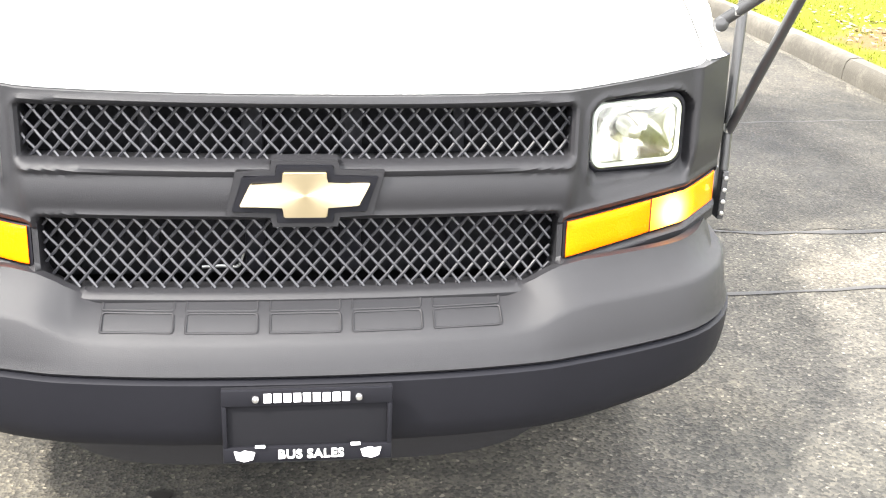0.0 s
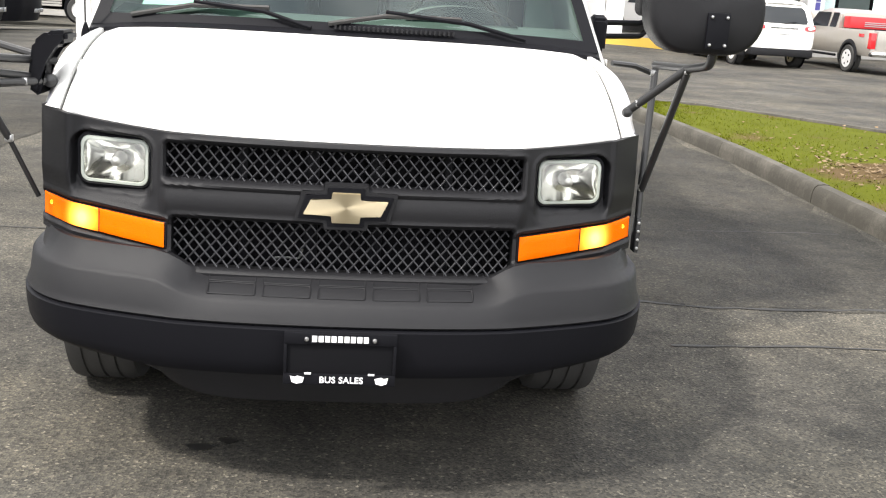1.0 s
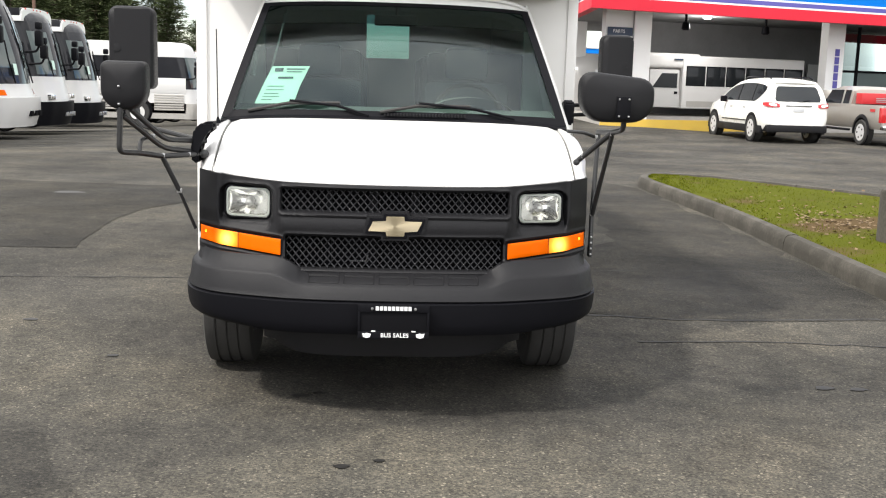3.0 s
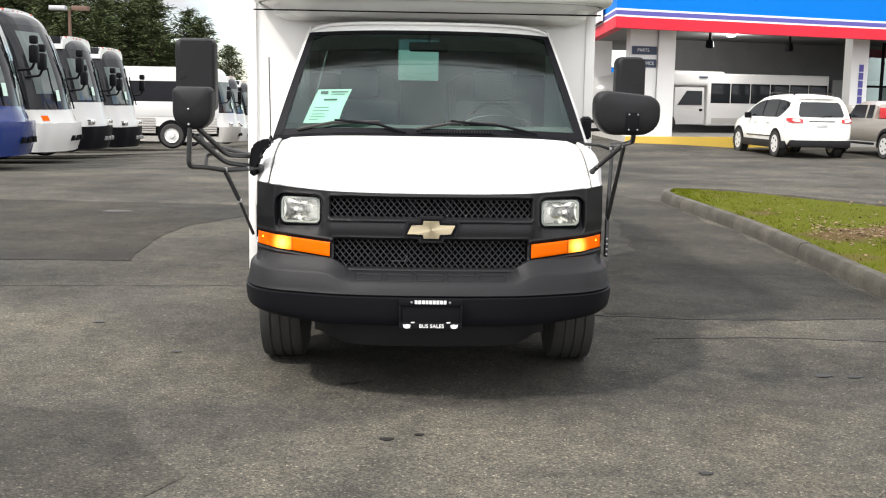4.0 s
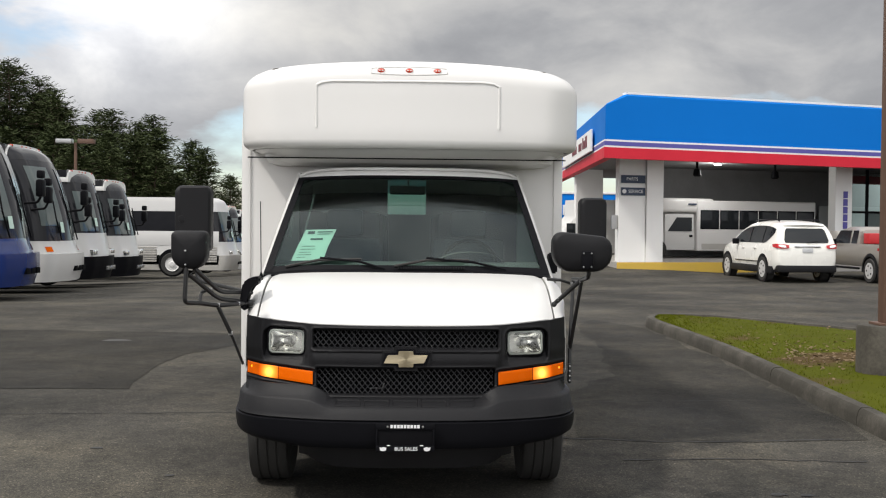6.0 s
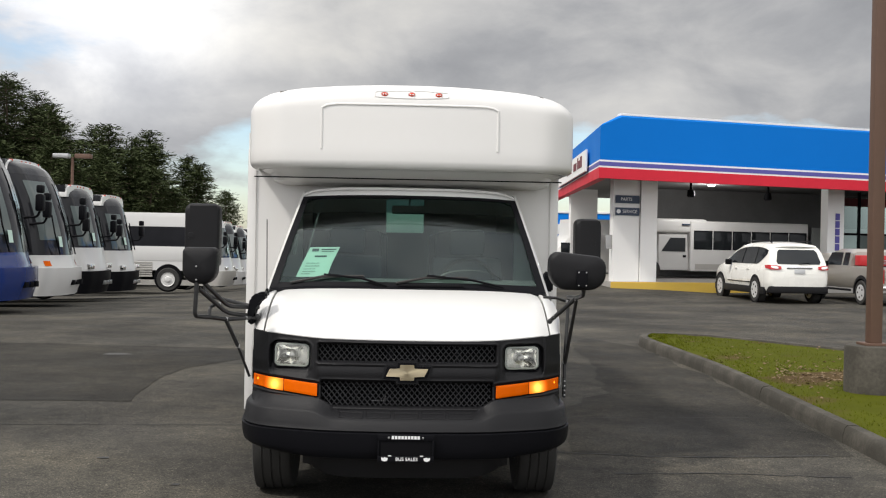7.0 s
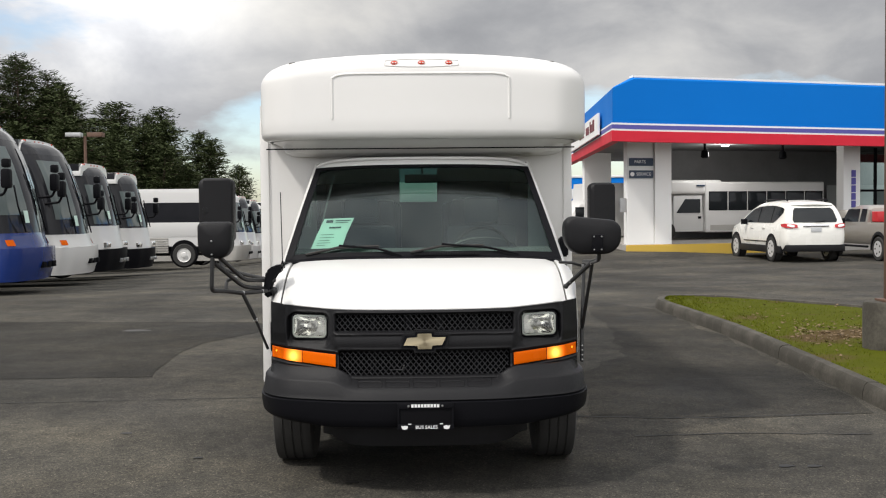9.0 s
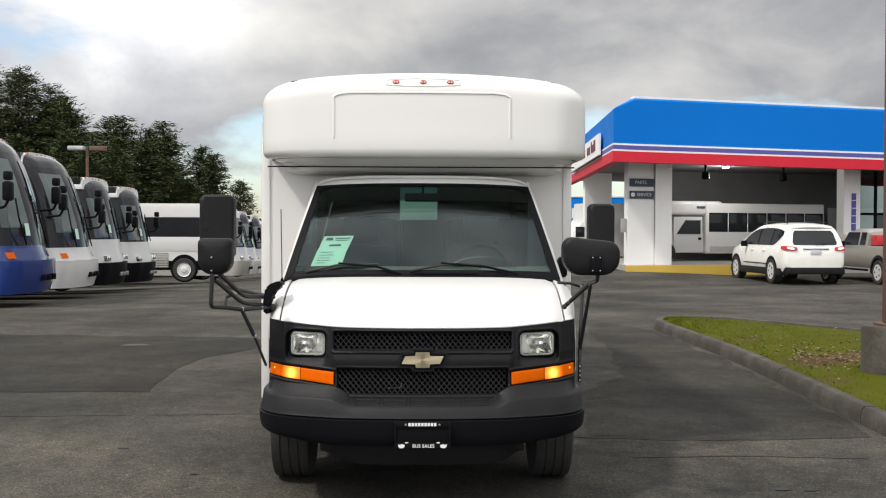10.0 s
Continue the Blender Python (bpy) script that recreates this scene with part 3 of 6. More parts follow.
for k in range(26):
    x = -0.06 + 0.0165 * k
    box(x, x + 0.007, 0.92 + 0.1 * (x / 0.9) ** 2, 0.985 + 0.1 * (x / 0.9) ** 2, 1.336, 1.349, 0, 1, vent)
part("vent_slats", vent, PLASTIC, cowl)

# ---- windscreen and cab ----
def screen_at(u, v):
    """u from -1 to 1 across, v from sill to header."""
    hw = 0.905 + (0.752 - 0.905) * v
    x = u * hw
    y = 0.945 + (1.545 - 0.945) * v + 0.10 * u * u - 0.03 * math.sin(math.pi * v)
    z = 1.318 + (1.945 - 1.318) * v - 0.018 * abs(u) ** 3
    return Vector((x, y, z))


US, VS = span(-1, 1, 25), span(0, 1, 13)
wind = part("windscreen", loft([[screen_at(u, v) for u in US] for v in VS]), GLASS, bus, "wide curved windscreen with tinted top band")
wind.visible_shadow = False
band = part("tint_band", loft([[screen_at(u, v) + Vector((0, -0.003, 0.001)) for u in US] for v in (0.80, 0.9, 1.0)]), glass("tint_band_glass", (0.20, 0.30, 0.34)), wind, "dark tinted band")
band.visible_shadow = False


def frit(us, vs):
    return loft([[screen_at(u, v) + Vector((0, -0.006, 0.002)) for u in us] for v in vs])


for us, vs in ((US, (0, 0.03, 0.06)), (US, (0.965, 1.0)), ((-1, -0.98, -0.945), VS), ((0.945, 0.98, 1), VS)):
    part("seal", frit(us, vs), PLASTIC_DARK, wind)
for sx in (-1, 1):
    rows = []
    for v in span(-0.06, 1.06, 14):
        p = screen_at(sx * 1.0, v)
        rows.append([p + Vector(d) for d in ((-sx * 0.004, 0.03, 0), (sx * 0.002, -0.004, 0), (sx * 0.013, 0.010, 0), (sx * 0.024, 0.05, 0), (sx * 0.03, 0.12, 0), (sx * 0.01, 0.13, 0))])
    part("pillar", loft(rows, closed=True, caps=True), WHITE, bus, "white windscreen pillar")
header = [[(x, 1.56 + 0.11 * (x / 0.76) ** 2 + d, 1.948 - 0.022 * abs(x / 0.76) ** 3 - 0.045 * abs(x / 0.785) ** 12 + h) for d, h in ((-0.022, -0.006), (-0.018, 0.012), (0.0, 0.028), (0.04, 0.042), (0.10, 0.052), (0.75, 0.06), (0.75, 0.0))] for x in span(-0.785, 0.785, 33)]
part("cab_roof", loft(header, closed=True, caps=True), WHITE, bus, "white cab roof header")
part("drip_rail", tube([(x, 1.575 + 0.10 * (x / 0.76) ** 2, 1.992 - 0.03 * abs(x / 0.80) ** 4 - 0.03 * abs(x / 0.755) ** 12) for x in span(-0.755, 0.755, 25)], 0.010, 8), WHITE, bus)
for sx in (-1, 1):
    side = [[(sx * 0.945, y, z) for y, z in ((1.06, 0.42), (1.06, 0.9), (1.06, 1.28))], [(sx * 0.96, 1.5, z) for z in (0.42, 0.9, 1.28)], [(sx * 0.965, 2.12, z) for z in (0.42, 0.9, 1.28)]]
    part("cab_side", loft(side), WHITE, bus, "white cab side")
    upper_side = []
    for v in span(0, 1.05, 9):
        p = screen_at(sx * 1.0, v)
        upper_side.append([(p.x + sx * 0.020, p.y + 0.05, p.z), (p.x + sx * 0.03, p.y + 0.12, p.z), (p.x + sx * 0.05, 2.12, p.z)])
    part("cab_side", loft(upper_side), WHITE, bus)

# ---- passenger body and fibreglass cap ----
BX0, BX1 = -1.212, 1.125
body = part("body_wall", box(BX0, BX0 + 0.04, 2.10, 7.1, 0.34, 2.42), GELCOAT, bus, "white fibreglass body side")
part("body_wall", box(BX1 - 0.04, BX1, 2.10, 7.1, 0.34, 2.42), GELCOAT, bus)
for x0, x1, z0, z1 in ((BX0 + 0.04, -0.80, 0.5, 2.42), (0.80, BX1 - 0.04, 0.5, 2.42), (-0.80, 0.80, 1.97, 2.42)):
    part("bulkhead", box(x0, x1, 2.10, 2.14, z0, z1), GELCOAT, bus)
part("corner_post", box(BX0 - 0.004, BX0 + 0.062, 2.085, 2.16, 0.34, 2.30, 0.012), GELCOAT, bus)
part("corner_post", box(BX1 - 0.062, BX1 + 0.004, 2.085, 2.16, 0.34, 2.30, 0.012), GELCOAT, bus)
part("body_floor", box(BX0 + 0.04, BX1 - 0.04, 2.14, 7.1, 0.62, 0.70), TRIM_GREY, bus)
part("body_roof", box(BX0, BX1, 2.14, 7.1, 2.42, 2.50, 0.02), GELCOAT, bus)
for x0, x1, z0, z1 in ((BX0 + 0.04, -0.27, 0.34, 2.42), (0.19, BX1 - 0.04, 0.34, 2.42), (-0.27, 0.19, 0.34, 1.74), (-0.27, 0.19, 2.2, 2.42)):
    part("rear_wall", box(x0, x1, 7.06, 7.10, z0, z1), HEADLINER, bus)
rear_glass = part("rear_window", box(-0.27, 0.19, 7.075, 7.085, 1.74, 2.2), glass("rear_glass", (0.62, 0.78, 0.80), clear=0.7), bus, "pale tinted rear window", False)
rear_glass.visible_shadow = False
part("ceiling_lining", box(BX0 + 0.05, BX1 - 0.05, 2.15, 7.05, 2.36, 2.40), HEADLINER, bus)


def cap_ring(s):
    """One level of the cap, from its lower rim (0) to the crown (1)."""
    out = []
    low, top = min(1, s / 0.10), max(0, (s - 0.74) / 0.26)
    inset = 0.05 * (1 - math.sqrt(max(0, 1 - (1 - low) ** 2))) + 0.14 * (1 - math.sqrt(max(0, 1 - top ** 2)))
    n = 16
    hw, r, y0 = 1.128 - inset * 1.1, 0.27, 1.16 + inset * 1.0
    def put(x, y):
        x += 0.012
        zt = 2.682 - 0.055 * min(1.1, abs(x) / 1.0) ** 2.2
        zb = 2.105
        out.append((x, y + 0.10 * (x / 1.09) ** 2, zb + (zt - zb) * (1 - (1 - s) ** 1.0)))
    put(-hw, 3.2)
    put(-hw, 2.2)
    for k in range(n):
        a = radians(90 * k / (n - 1))
        put(-hw + r - r * math.cos(a), y0 + r - r * math.sin(a))
    for x in span(-hw + r, hw - r, 17)[1:-1]:
        put(x, y0)
    for k in range(n):
        a = radians(90 * (1 - k / (n - 1)))
        put(hw - r + r * math.cos(a), y0 + r - r * math.sin(a))
    put(hw, 2.2)
    put(hw, 3.2)
    return out


levels = [0, 0.01, 0.03, 0.06, 0.1, 0.25, 0.45, 0.6, 0.74, 0.80, 0.86, 0.91, 0.95, 0.98, 1.0]
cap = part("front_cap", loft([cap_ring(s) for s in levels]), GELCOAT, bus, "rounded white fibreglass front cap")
part("crown", loft([[(x, y, 2.682 - 0.055 * min(1.1, abs(x) / 1.0) ** 2.2 - 0.012) for x in span(-0.90, 0.90, 21)] for y in (1.32, 1.6, 2.2, 4.0, 7.1)]), GELCOAT, cap)
under = [[(p[0] * 0.985, p[1] + 0.02, 2.104) for p in cap_ring(0)], [(p[0] * 0.93, max(p[1], 1.30) + 0.07, 2.085) for p in cap_ring(0)], [(p[0] * 0.90, max(p[1], 1.45), 2.03) for p in cap_ring(0)], [(p[0] * 0.85, max(p[1], 1.62), 2.02) for p in cap_ring(0)], [(p[0] * 0.80, max(p[1], 2.12), 2.02) for p in cap_ring(0)]]
part("underside", loft(under), GELCOAT, cap)


# thin dark tube stands in for the shadow line under the cap
part("gasket", tube([(x, 1.415, 2.052) for x in span(-1.07, 1.05, 11)], 0.0045, 6), PLASTIC_DARK, cap)


def cap_front(x, z):
    return 1.158 + 0.10 * (x / 1.09) ** 2


RX0, RX1, RZ0, RZ1 = -0.596, 0.582, 2.225, 2.532
ribs = [(RX0, RZ0), (RX0, RZ1), (RX1, RZ1), (RX1, RZ0)]
outline = []
for (xa, za), (xb, zb) in zip(ribs, ribs[1:]):
    for k in range(12):
        outline.append((xa + (xb - xa) * k / 12, za + (zb - za) * k / 12))
outline.append(ribs[-1])
smooth_outline = []
for i, p in enumerate(outline):
    q = [outline[max(0, min(len(outline) - 1, i + d))] for d in (-1, 0, 1)]
    smooth_outline.append((sum(a for a, _ in q) / 3, sum(b for _, b in q) / 3))
def cap_y(x, z):
    s = (z - 2.105) / (2.682 - 0.055 * min(1.1, abs(x)) ** 2.2 - 2.105)
    top = max(0, (s - 0.74) / 0.26)
    return cap_front(x, z) + 0.14 * (1 - math.sqrt(max(0, 1 - top ** 2)))
part("moulding", tube([(x, cap_y(x, z) + 0.004, z) for x, z in smooth_outline], 0.009, 8), GELCOAT, cap)
recess = []
for a in span(0, 2 * math.pi, 41):
    x, z = 0.245 * max(-1, min(1, 1.25 * math.cos(a))), 2.603 + 0.027 * math.sin(a)
    recess.append((x, cap_y(x, z) + 0.003, z))
part("lamp_recess", tube(recess, 0.005, 6), GELCOAT, cap)
for lx in (-0.181, 0.0, 0.181):
    ly = cap_y(lx, 2.603)
    def oval(profile, dx=0.0):
        bm = lathe(profile, "y", 20, (0, 0, 0))
        for v in bm.verts:
            v.co = Vector((lx + dx + v.co.x, ly + v.co.y, 2.603 + v.co.z * 0.62))
        return bm
    m = part("marker_lamp", oval([(0.001, -0.008), (0.014, -0.007), (0.021, -0.003), (0.022, 0.012)]), LAMP_RED, cap, "small red clearance lamp")
    part("lamp_rim", oval([(0.022, 0.0), (0.027, -0.003), (0.029, 0.02)]), GELCOAT, m)
    for dx in (-0.009, 0.009):
        part("bulb", oval([(0.001, -0.0115), (0.006, -0.0105), (0.0065, -0.005)], dx), PRINT, m)
part("side_lamp", lathe([(0.004, -0.03), (0.012, -0.02), (0.012, 0.0)], "x", 10, (-1.10, 1.75, 2.33)), PLASTIC_DARK, cap)

# cap set back over the header, scaled about the camera to keep its outline
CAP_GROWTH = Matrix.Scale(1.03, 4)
GROW_FROM_CAMERA = Matrix.Translation((0.0005, 0.1737, -0.0484)) @ CAP_GROWTH
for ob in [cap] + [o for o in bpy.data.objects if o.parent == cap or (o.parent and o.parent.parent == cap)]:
    ob.data.transform(GROW_FROM_CAMERA)

# ---- wheels ----
for sx in (-1, 1):
    c = (sx * 0.835, 1.08, 0.372)
    w = part("wheel", lathe([(0.2, -0.10), (0.30, -0.118), (0.345, -0.121), (0.366, -0.112), (0.373, -0.09), (0.373, -0.06), (0.366, -0.058), (0.366, -0.05), (0.373, -0.048), (0.373, -0.004), (0.366, -0.002), (0.366, 0.006), (0.373, 0.008), (0.373, 0.05), (0.366, 0.052), (0.366, 0.06), (0.373, 0.062), (0.373, 0.09), (0.366, 0.112), (0.345, 0.121), (0.30, 0.118), (0.2, 0.10)], "x", 48, c), RUBBER, bus, "black road tyre")
    part("rim", lathe([(0.05, -0.07), (0.19, -0.06), (0.21, -0.102), (0.21, 0.102), (0.19, 0.06), (0.05, 0.07)], "x", 32, c), STEEL, w)
part("axle", tube([(-0.8, 1.08, 0.40), (0.8, 1.08, 0.40)], 0.05, 10), PLASTIC_DARK, bus)
part("chassis", box(-0.72, 0.72, 0.45, 6.9, 0.36, 0.60, 0.03), BLACK, bus)
for sx in (-1, 1):
    part("rear_tyre", lathe([(0.2, -0.25), (0.36, -0.26), (0.373, -0.22), (0.373, 0.02), (0.36, 0.06), (0.2, 0.05)], "x", 32, (sx * 0.86, 5.2, 0.373)), RUBBER, bus)

# ---- cab interior ----
part("dashboard", loft([[(x, 1.08 + 0.08 * (x / 0.85) ** 2 + d, z) for d, z in ((0.0, 1.28), (0.03, 1.345), (0.22, 1.37), (0.34, 1.36), (0.42, 1.30), (0.40, 1.0))] for x in span(-0.86, 0.86, 19)]), TRIM_GREY, bus, "grey moulded dashboard")
part("binnacle", loft([[(0.42 + 0.22 * math.cos(a), 1.28 + d, 1.36 + 0.075 * max(0, math.sin(a))) for a in span(0, math.pi, 13)] for d in (0, 0.1, 0.2)]), TRIM_GREY, bus)
wheel_pts = [(0.42 + 0.19 * math.cos(a), 1.55 + 0.075 * math.sin(a), 1.33 + 0.175 * math.sin(a)) for a in span(0, 2 * math.pi, 29)]
part("steering_wheel", tube(wheel_pts, 0.014, 8), PLASTIC_DARK, bus)
for cx in (-0.45, 0.43):
    seat = part("seat", box(cx - 0.26, cx + 0.26, 1.85, 1.98, 0.85, 1.52, 0.05), CLOTH, bus, "dark cloth cab seat")
    part("headrest", box(cx - 0.13, cx + 0.13, 1.87, 1.97, 1.53, 1.72, 0.04), CLOTH, seat)
for r in range(5):
    for cx in (-0.85, -0.42, 0.42, 0.80):
        part("passenger_seat", box(cx - 0.19, cx + 0.19, 2.9 + 0.75 * r, 3.0 + 0.75 * r, 0.8, 1.72, 0.05), CLOTH, bus)
mirror_in = part("rear_view_mirror", box(-0.125, 0.115, 1.47, 1.50, 1.815, 1.875, 0.012), PLASTIC_DARK, bus, "black inside rear-view mirror")
part("stem", tube([(0.0, 1.50, 1.87), (0.0, 1.53, 1.93)], 0.008, 6), PLASTIC_DARK, mirror_in)
part("assist_handle", tube([(-0.80, 1.50, 1.52), (-0.785, 1.52, 1.66)], 0.016, 8), HEADLINER, bus, "pale assist handle")
part("grab_pole", tube([(-0.62, 1.62, 1.90), (-0.73, 1.55, 1.45)], 0.006, 6), HEADLINER, bus)

# paper on the windscreen
def on_screen(u, v, d):
    p = screen_at(u, v)
    return p + Vector((0, d, 0))


note = mesh_ob("price_sheet", loft([[on_screen(u0 + (u1 - u0) * k / 6, v, 0.012) for k in range(7)] for v, u0, u1 in ((0.11, -0.832, -0.600), (0.25, -0.815, -0.585), (0.42, -0.787, -0.548))]), PAPER)
tagged(note, "pale green sales sheet taped inside the windscreen", "paper sheet")
ink = bmesh.new()
for v, a, b, hh in ((0.375, 0.12, 0.35, 0.030), (0.39, 0.42, 0.92, 0.010), (0.37, 0.45, 0.86, 0.006), (0.315, 0.3, 0.7, 0.016), (0.25, 0.12, 0.55, 0.004), (0.22, 0.12, 0.6, 0.004), (0.19, 0.12, 0.5, 0.004), (0.165, 0.12, 0.55, 0.004), (0.14, 0.12, 0.4, 0.004)):
    u0, u1 = -0.832 + (v - 0.11) * 0.145, -0.600 + (v - 0.11) * 0.165
    loft([[on_screen(u0 + (u1 - u0) * (a + (b - a) * k / 3), vv, 0.0085) for k in range(4)] for vv in (v, v + hh)], bm=ink)
part("printed_lines", ink, INK, note, smooth=False)

# wipers and aerial
for x0, x1, y in ((-0.14, -0.56, 0.0), (0.62, 0.12, 0.0)):
    arm = part("wiper", tube([Vector((x0, 0.93 + 0.1 * (x0 / 0.9) ** 2, 1.335)), on_screen((x0 * 0.6 + x1 * 0.4) / 0.9, 0.10, -0.03), on_screen(x1 / 0.9, 0.135, -0.03)], 0.008, 6), PLASTIC_DARK, bus, "black wiper arm")
    part("blade", tube([on_screen((x1 - 0.20) / 0.89, 0.055, -0.018), on_screen(x1 / 0.89, 0.115, -0.022), on_screen((x1 + 0.27) / 0.89, 0.12, -0.018)], 0.009, 6), RUBBER, arm)
part("aerial", tube([(-0.915, 1.0, 1.27), (-0.925, 1.02, 1.75)], 0.0035, 6), TUBE, bus, "thin black radio aerial")
part("aerial_base", lathe([(0.018, 0), (0.014, 0.02), (0.005, 0.05)], "z", 12, (-0.915, 1.0, 1.255)), PLASTIC_DARK, bus)

# ---- outside mirrors ----
def mirror_head(name, x0, x1, z0, z1, y, r, parent, label, depth=0.09, shear=0.0, mat=None):
    """A moulded mirror shell seen from its rounded back."""
    cx, cz, hw, hh = (x0 + x1) / 2, (z0 + z1) / 2, (x1 - x0) / 2, (z1 - z0) / 2
    def rr(s, d):
        out = []
        for qx, qz, a0 in ((1, 1, 0), (-1, 1, 90), (-1, -1, 180), (1, -1, 270)):
            for k in range(7):
                a = radians(a0 + 15 * k)
                out.append((cx + (qx * (hw - r[0 if qz > 0 else 1]) + r[0 if qz > 0 else 1] * math.cos(a)) * s, y + d, cz + (qz * (hh - r[0 if qz > 0 else 1]) + r[0 if qz > 0 else 1] * math.sin(a)) * s))
        return [(px, py, pz - shear * (px - cx) * (0.5 + 0.5 * (pz - cz) / hh)) for px, py, pz in out]
    sh = part(name, loft([rr(1.0, depth), rr(1.0, 0.035), rr(0.985, 0.018), rr(0.94, 0.006), rr(0.86, 0.0), rr(0.4, -0.008), rr(0.1, -0.010)], closed=True, caps=True), mat or PLASTIC, parent, label)
    part("mirror_glass", loft([rr(0.95, depth + 0.001), rr(0.94, depth + 0.003)], closed=True, caps=True), CHROME, sh, "silver mirror glass")
    return sh


def clamp(parent, p, s=0.014):
    part("clamp", box(p[0] - s, p[0] + s, p[1] - s, p[1] + s, p[2] - s, p[2] + s, 0.004), STEEL, parent, "bright steel clamp")


# kerb side of the bus
ML = part("mirror_assembly", tube([(-1.187, 0.10, 1.40), (-1.197, 0.10, 1.180), (-1.14, 0.225, 1.168), (-1.06, 0.335, 1.147), (-0.905, 0.52, 1.150)], 0.0125, 10, None, 0.03), TUBE, bus, "black tubular mirror bracket")
part("tube_arm", tube([(-1.180, 0.11, 1.335), (-1.06, 0.34, 1.185), (-0.91, 0.56, 1.150)], 0.0125, 10, None, 0.05), TUBE, ML)
part("tube_arm", tube([(-1.150, 0.12, 1.365), (-1.05, 0.33, 1.225), (-0.91, 0.58, 1.205)], 0.0125, 10, None, 0.05), TUBE, ML)
part("tube_arm", tube([(-1.140, 0.225, 1.168), (-1.138, 0.24, 1.225), (-1.107, 0.31, 1.238)], 0.010, 8, None, 0.02), TUBE, ML)
part("brace", tube([(-1.06, 0.335, 1.14), (-1.00, 0.40, 0.985)], 0.012, 10), TUBE, ML)
part("brace", tube([(-1.00, 0.40, 0.985), (-0.940, 0.47, 0.80)], 0.008, 10), TUBE, ML)
part("knob", lathe([(0.004, -0.03), (0.02, -0.022), (0.02, 0.0), (0.01, 0.01)], "y", 12, (-0.905, 0.52, 1.15)), TUBE, ML)
for p in ((-1.06, 0.335, 1.15), (-1.103, 0.325, 1.236), (-1.00, 0.40, 0.985), (-0.965, 0.45, 1.15)):
    clamp(ML, p, 0.011)
lower = mirror_head("mirror_shell", -1.272, -1.078, 1.360, 1.568, 0.085, (0.03, 0.085), ML, "rounded black convex mirror shell")
for z in (1.46, 1.385):
    part("bolt", lathe([(0.001, -0.016), (0.005, -0.014), (0.006, -0.006), (0.006, 0.0)], "y", 10, (-1.188, 0.083, z)), STEEL, lower)
ear = prism([(-0.845, 1.305), (-0.905, 1.300), (-0.948, 1.266), (-0.968, 1.13), (-0.928, 1.10), (-0.918, 1.215), (-0.893, 1.255), (-0.845, 1.268)], "y", 0.47, 0.60, 0.012)
part("fender_bracket", ear, PLASTIC_DARK, ML, "black plastic fender bracket")

# traffic side
MR = part("mirror_assembly", tube([(0.980, 0.56, 1.30), (0.952, 0.485, 0.895), (0.950, 0.465, 0.75)], 0.0115, 10, None, 0.03), TUBE, bus, "black tubular mirror bracket")
part("tube_arm", tube([(0.985, 0.05, 1.40), (0.985, 0.06, 1.335), (0.970, 0.19, 1.316), (0.978, 0.56, 1.300)], 0.0125, 10, None, 0.025), TUBE, MR)
part("tube_arm", tube([(0.968, 0.21, 1.312), (0.838, 0.322, 1.172)], 0.0125, 10), TUBE, MR)
part("tube_arm", tube([(0.965, 0.56, 1.275), (0.90, 0.52, 1.296), (0.818, 0.49, 1.302)], 0.009, 8), TUBE, MR)
part("brace", tube([(0.970, 0.20, 1.312), (0.953, 0.478, 0.905)], 0.0115, 10), TUBE, MR)
part("foot_plate", box(0.942, 0.956, 0.450, 0.50, 0.70, 0.815, 0.003), TUBE, MR)
for k in range(4):
    part("bolt", lathe([(0.001, -0.006), (0.005, -0.005), (0.005, 0)], "y", 8, (0.949, 0.450, 0.716 + 0.028 * k)), STEEL, MR)
part("knob", lathe([(0.004, -0.02), (0.014, -0.016), (0.016, -0.004), (0.008, 0.01)], "y", 12, (0.834, 0.322, 1.168)), TUBE, MR)
for p in ((0.972, 0.555, 1.275), (0.952, 0.478, 0.91), (0.862, 0.302, 1.198), (0.969, 0.205, 1.308)):
    clamp(MR, p, 0.010)
lower = mirror_head("mirror_shell", 0.783, 1.106, 1.366, 1.570, 0.00, (0.062, 0.1005), MR, "wide oval black convex mirror shell", 0.09, 0.10)
part("mount_plate", box(0.935, 0.997, -0.02, -0.006, 1.383, 1.478, 0.004), PLASTIC_DARK, lower)
for dx, dz in ((0.945, 1.467), (0.987, 1.467), (0.945, 1.394), (0.987, 1.394)):
    part("bolt", lathe([(0.001, -0.006), (0.004, -0.005), (0.005, 0)], "y", 8, (dx, -0.02, dz)), STEEL, lower)

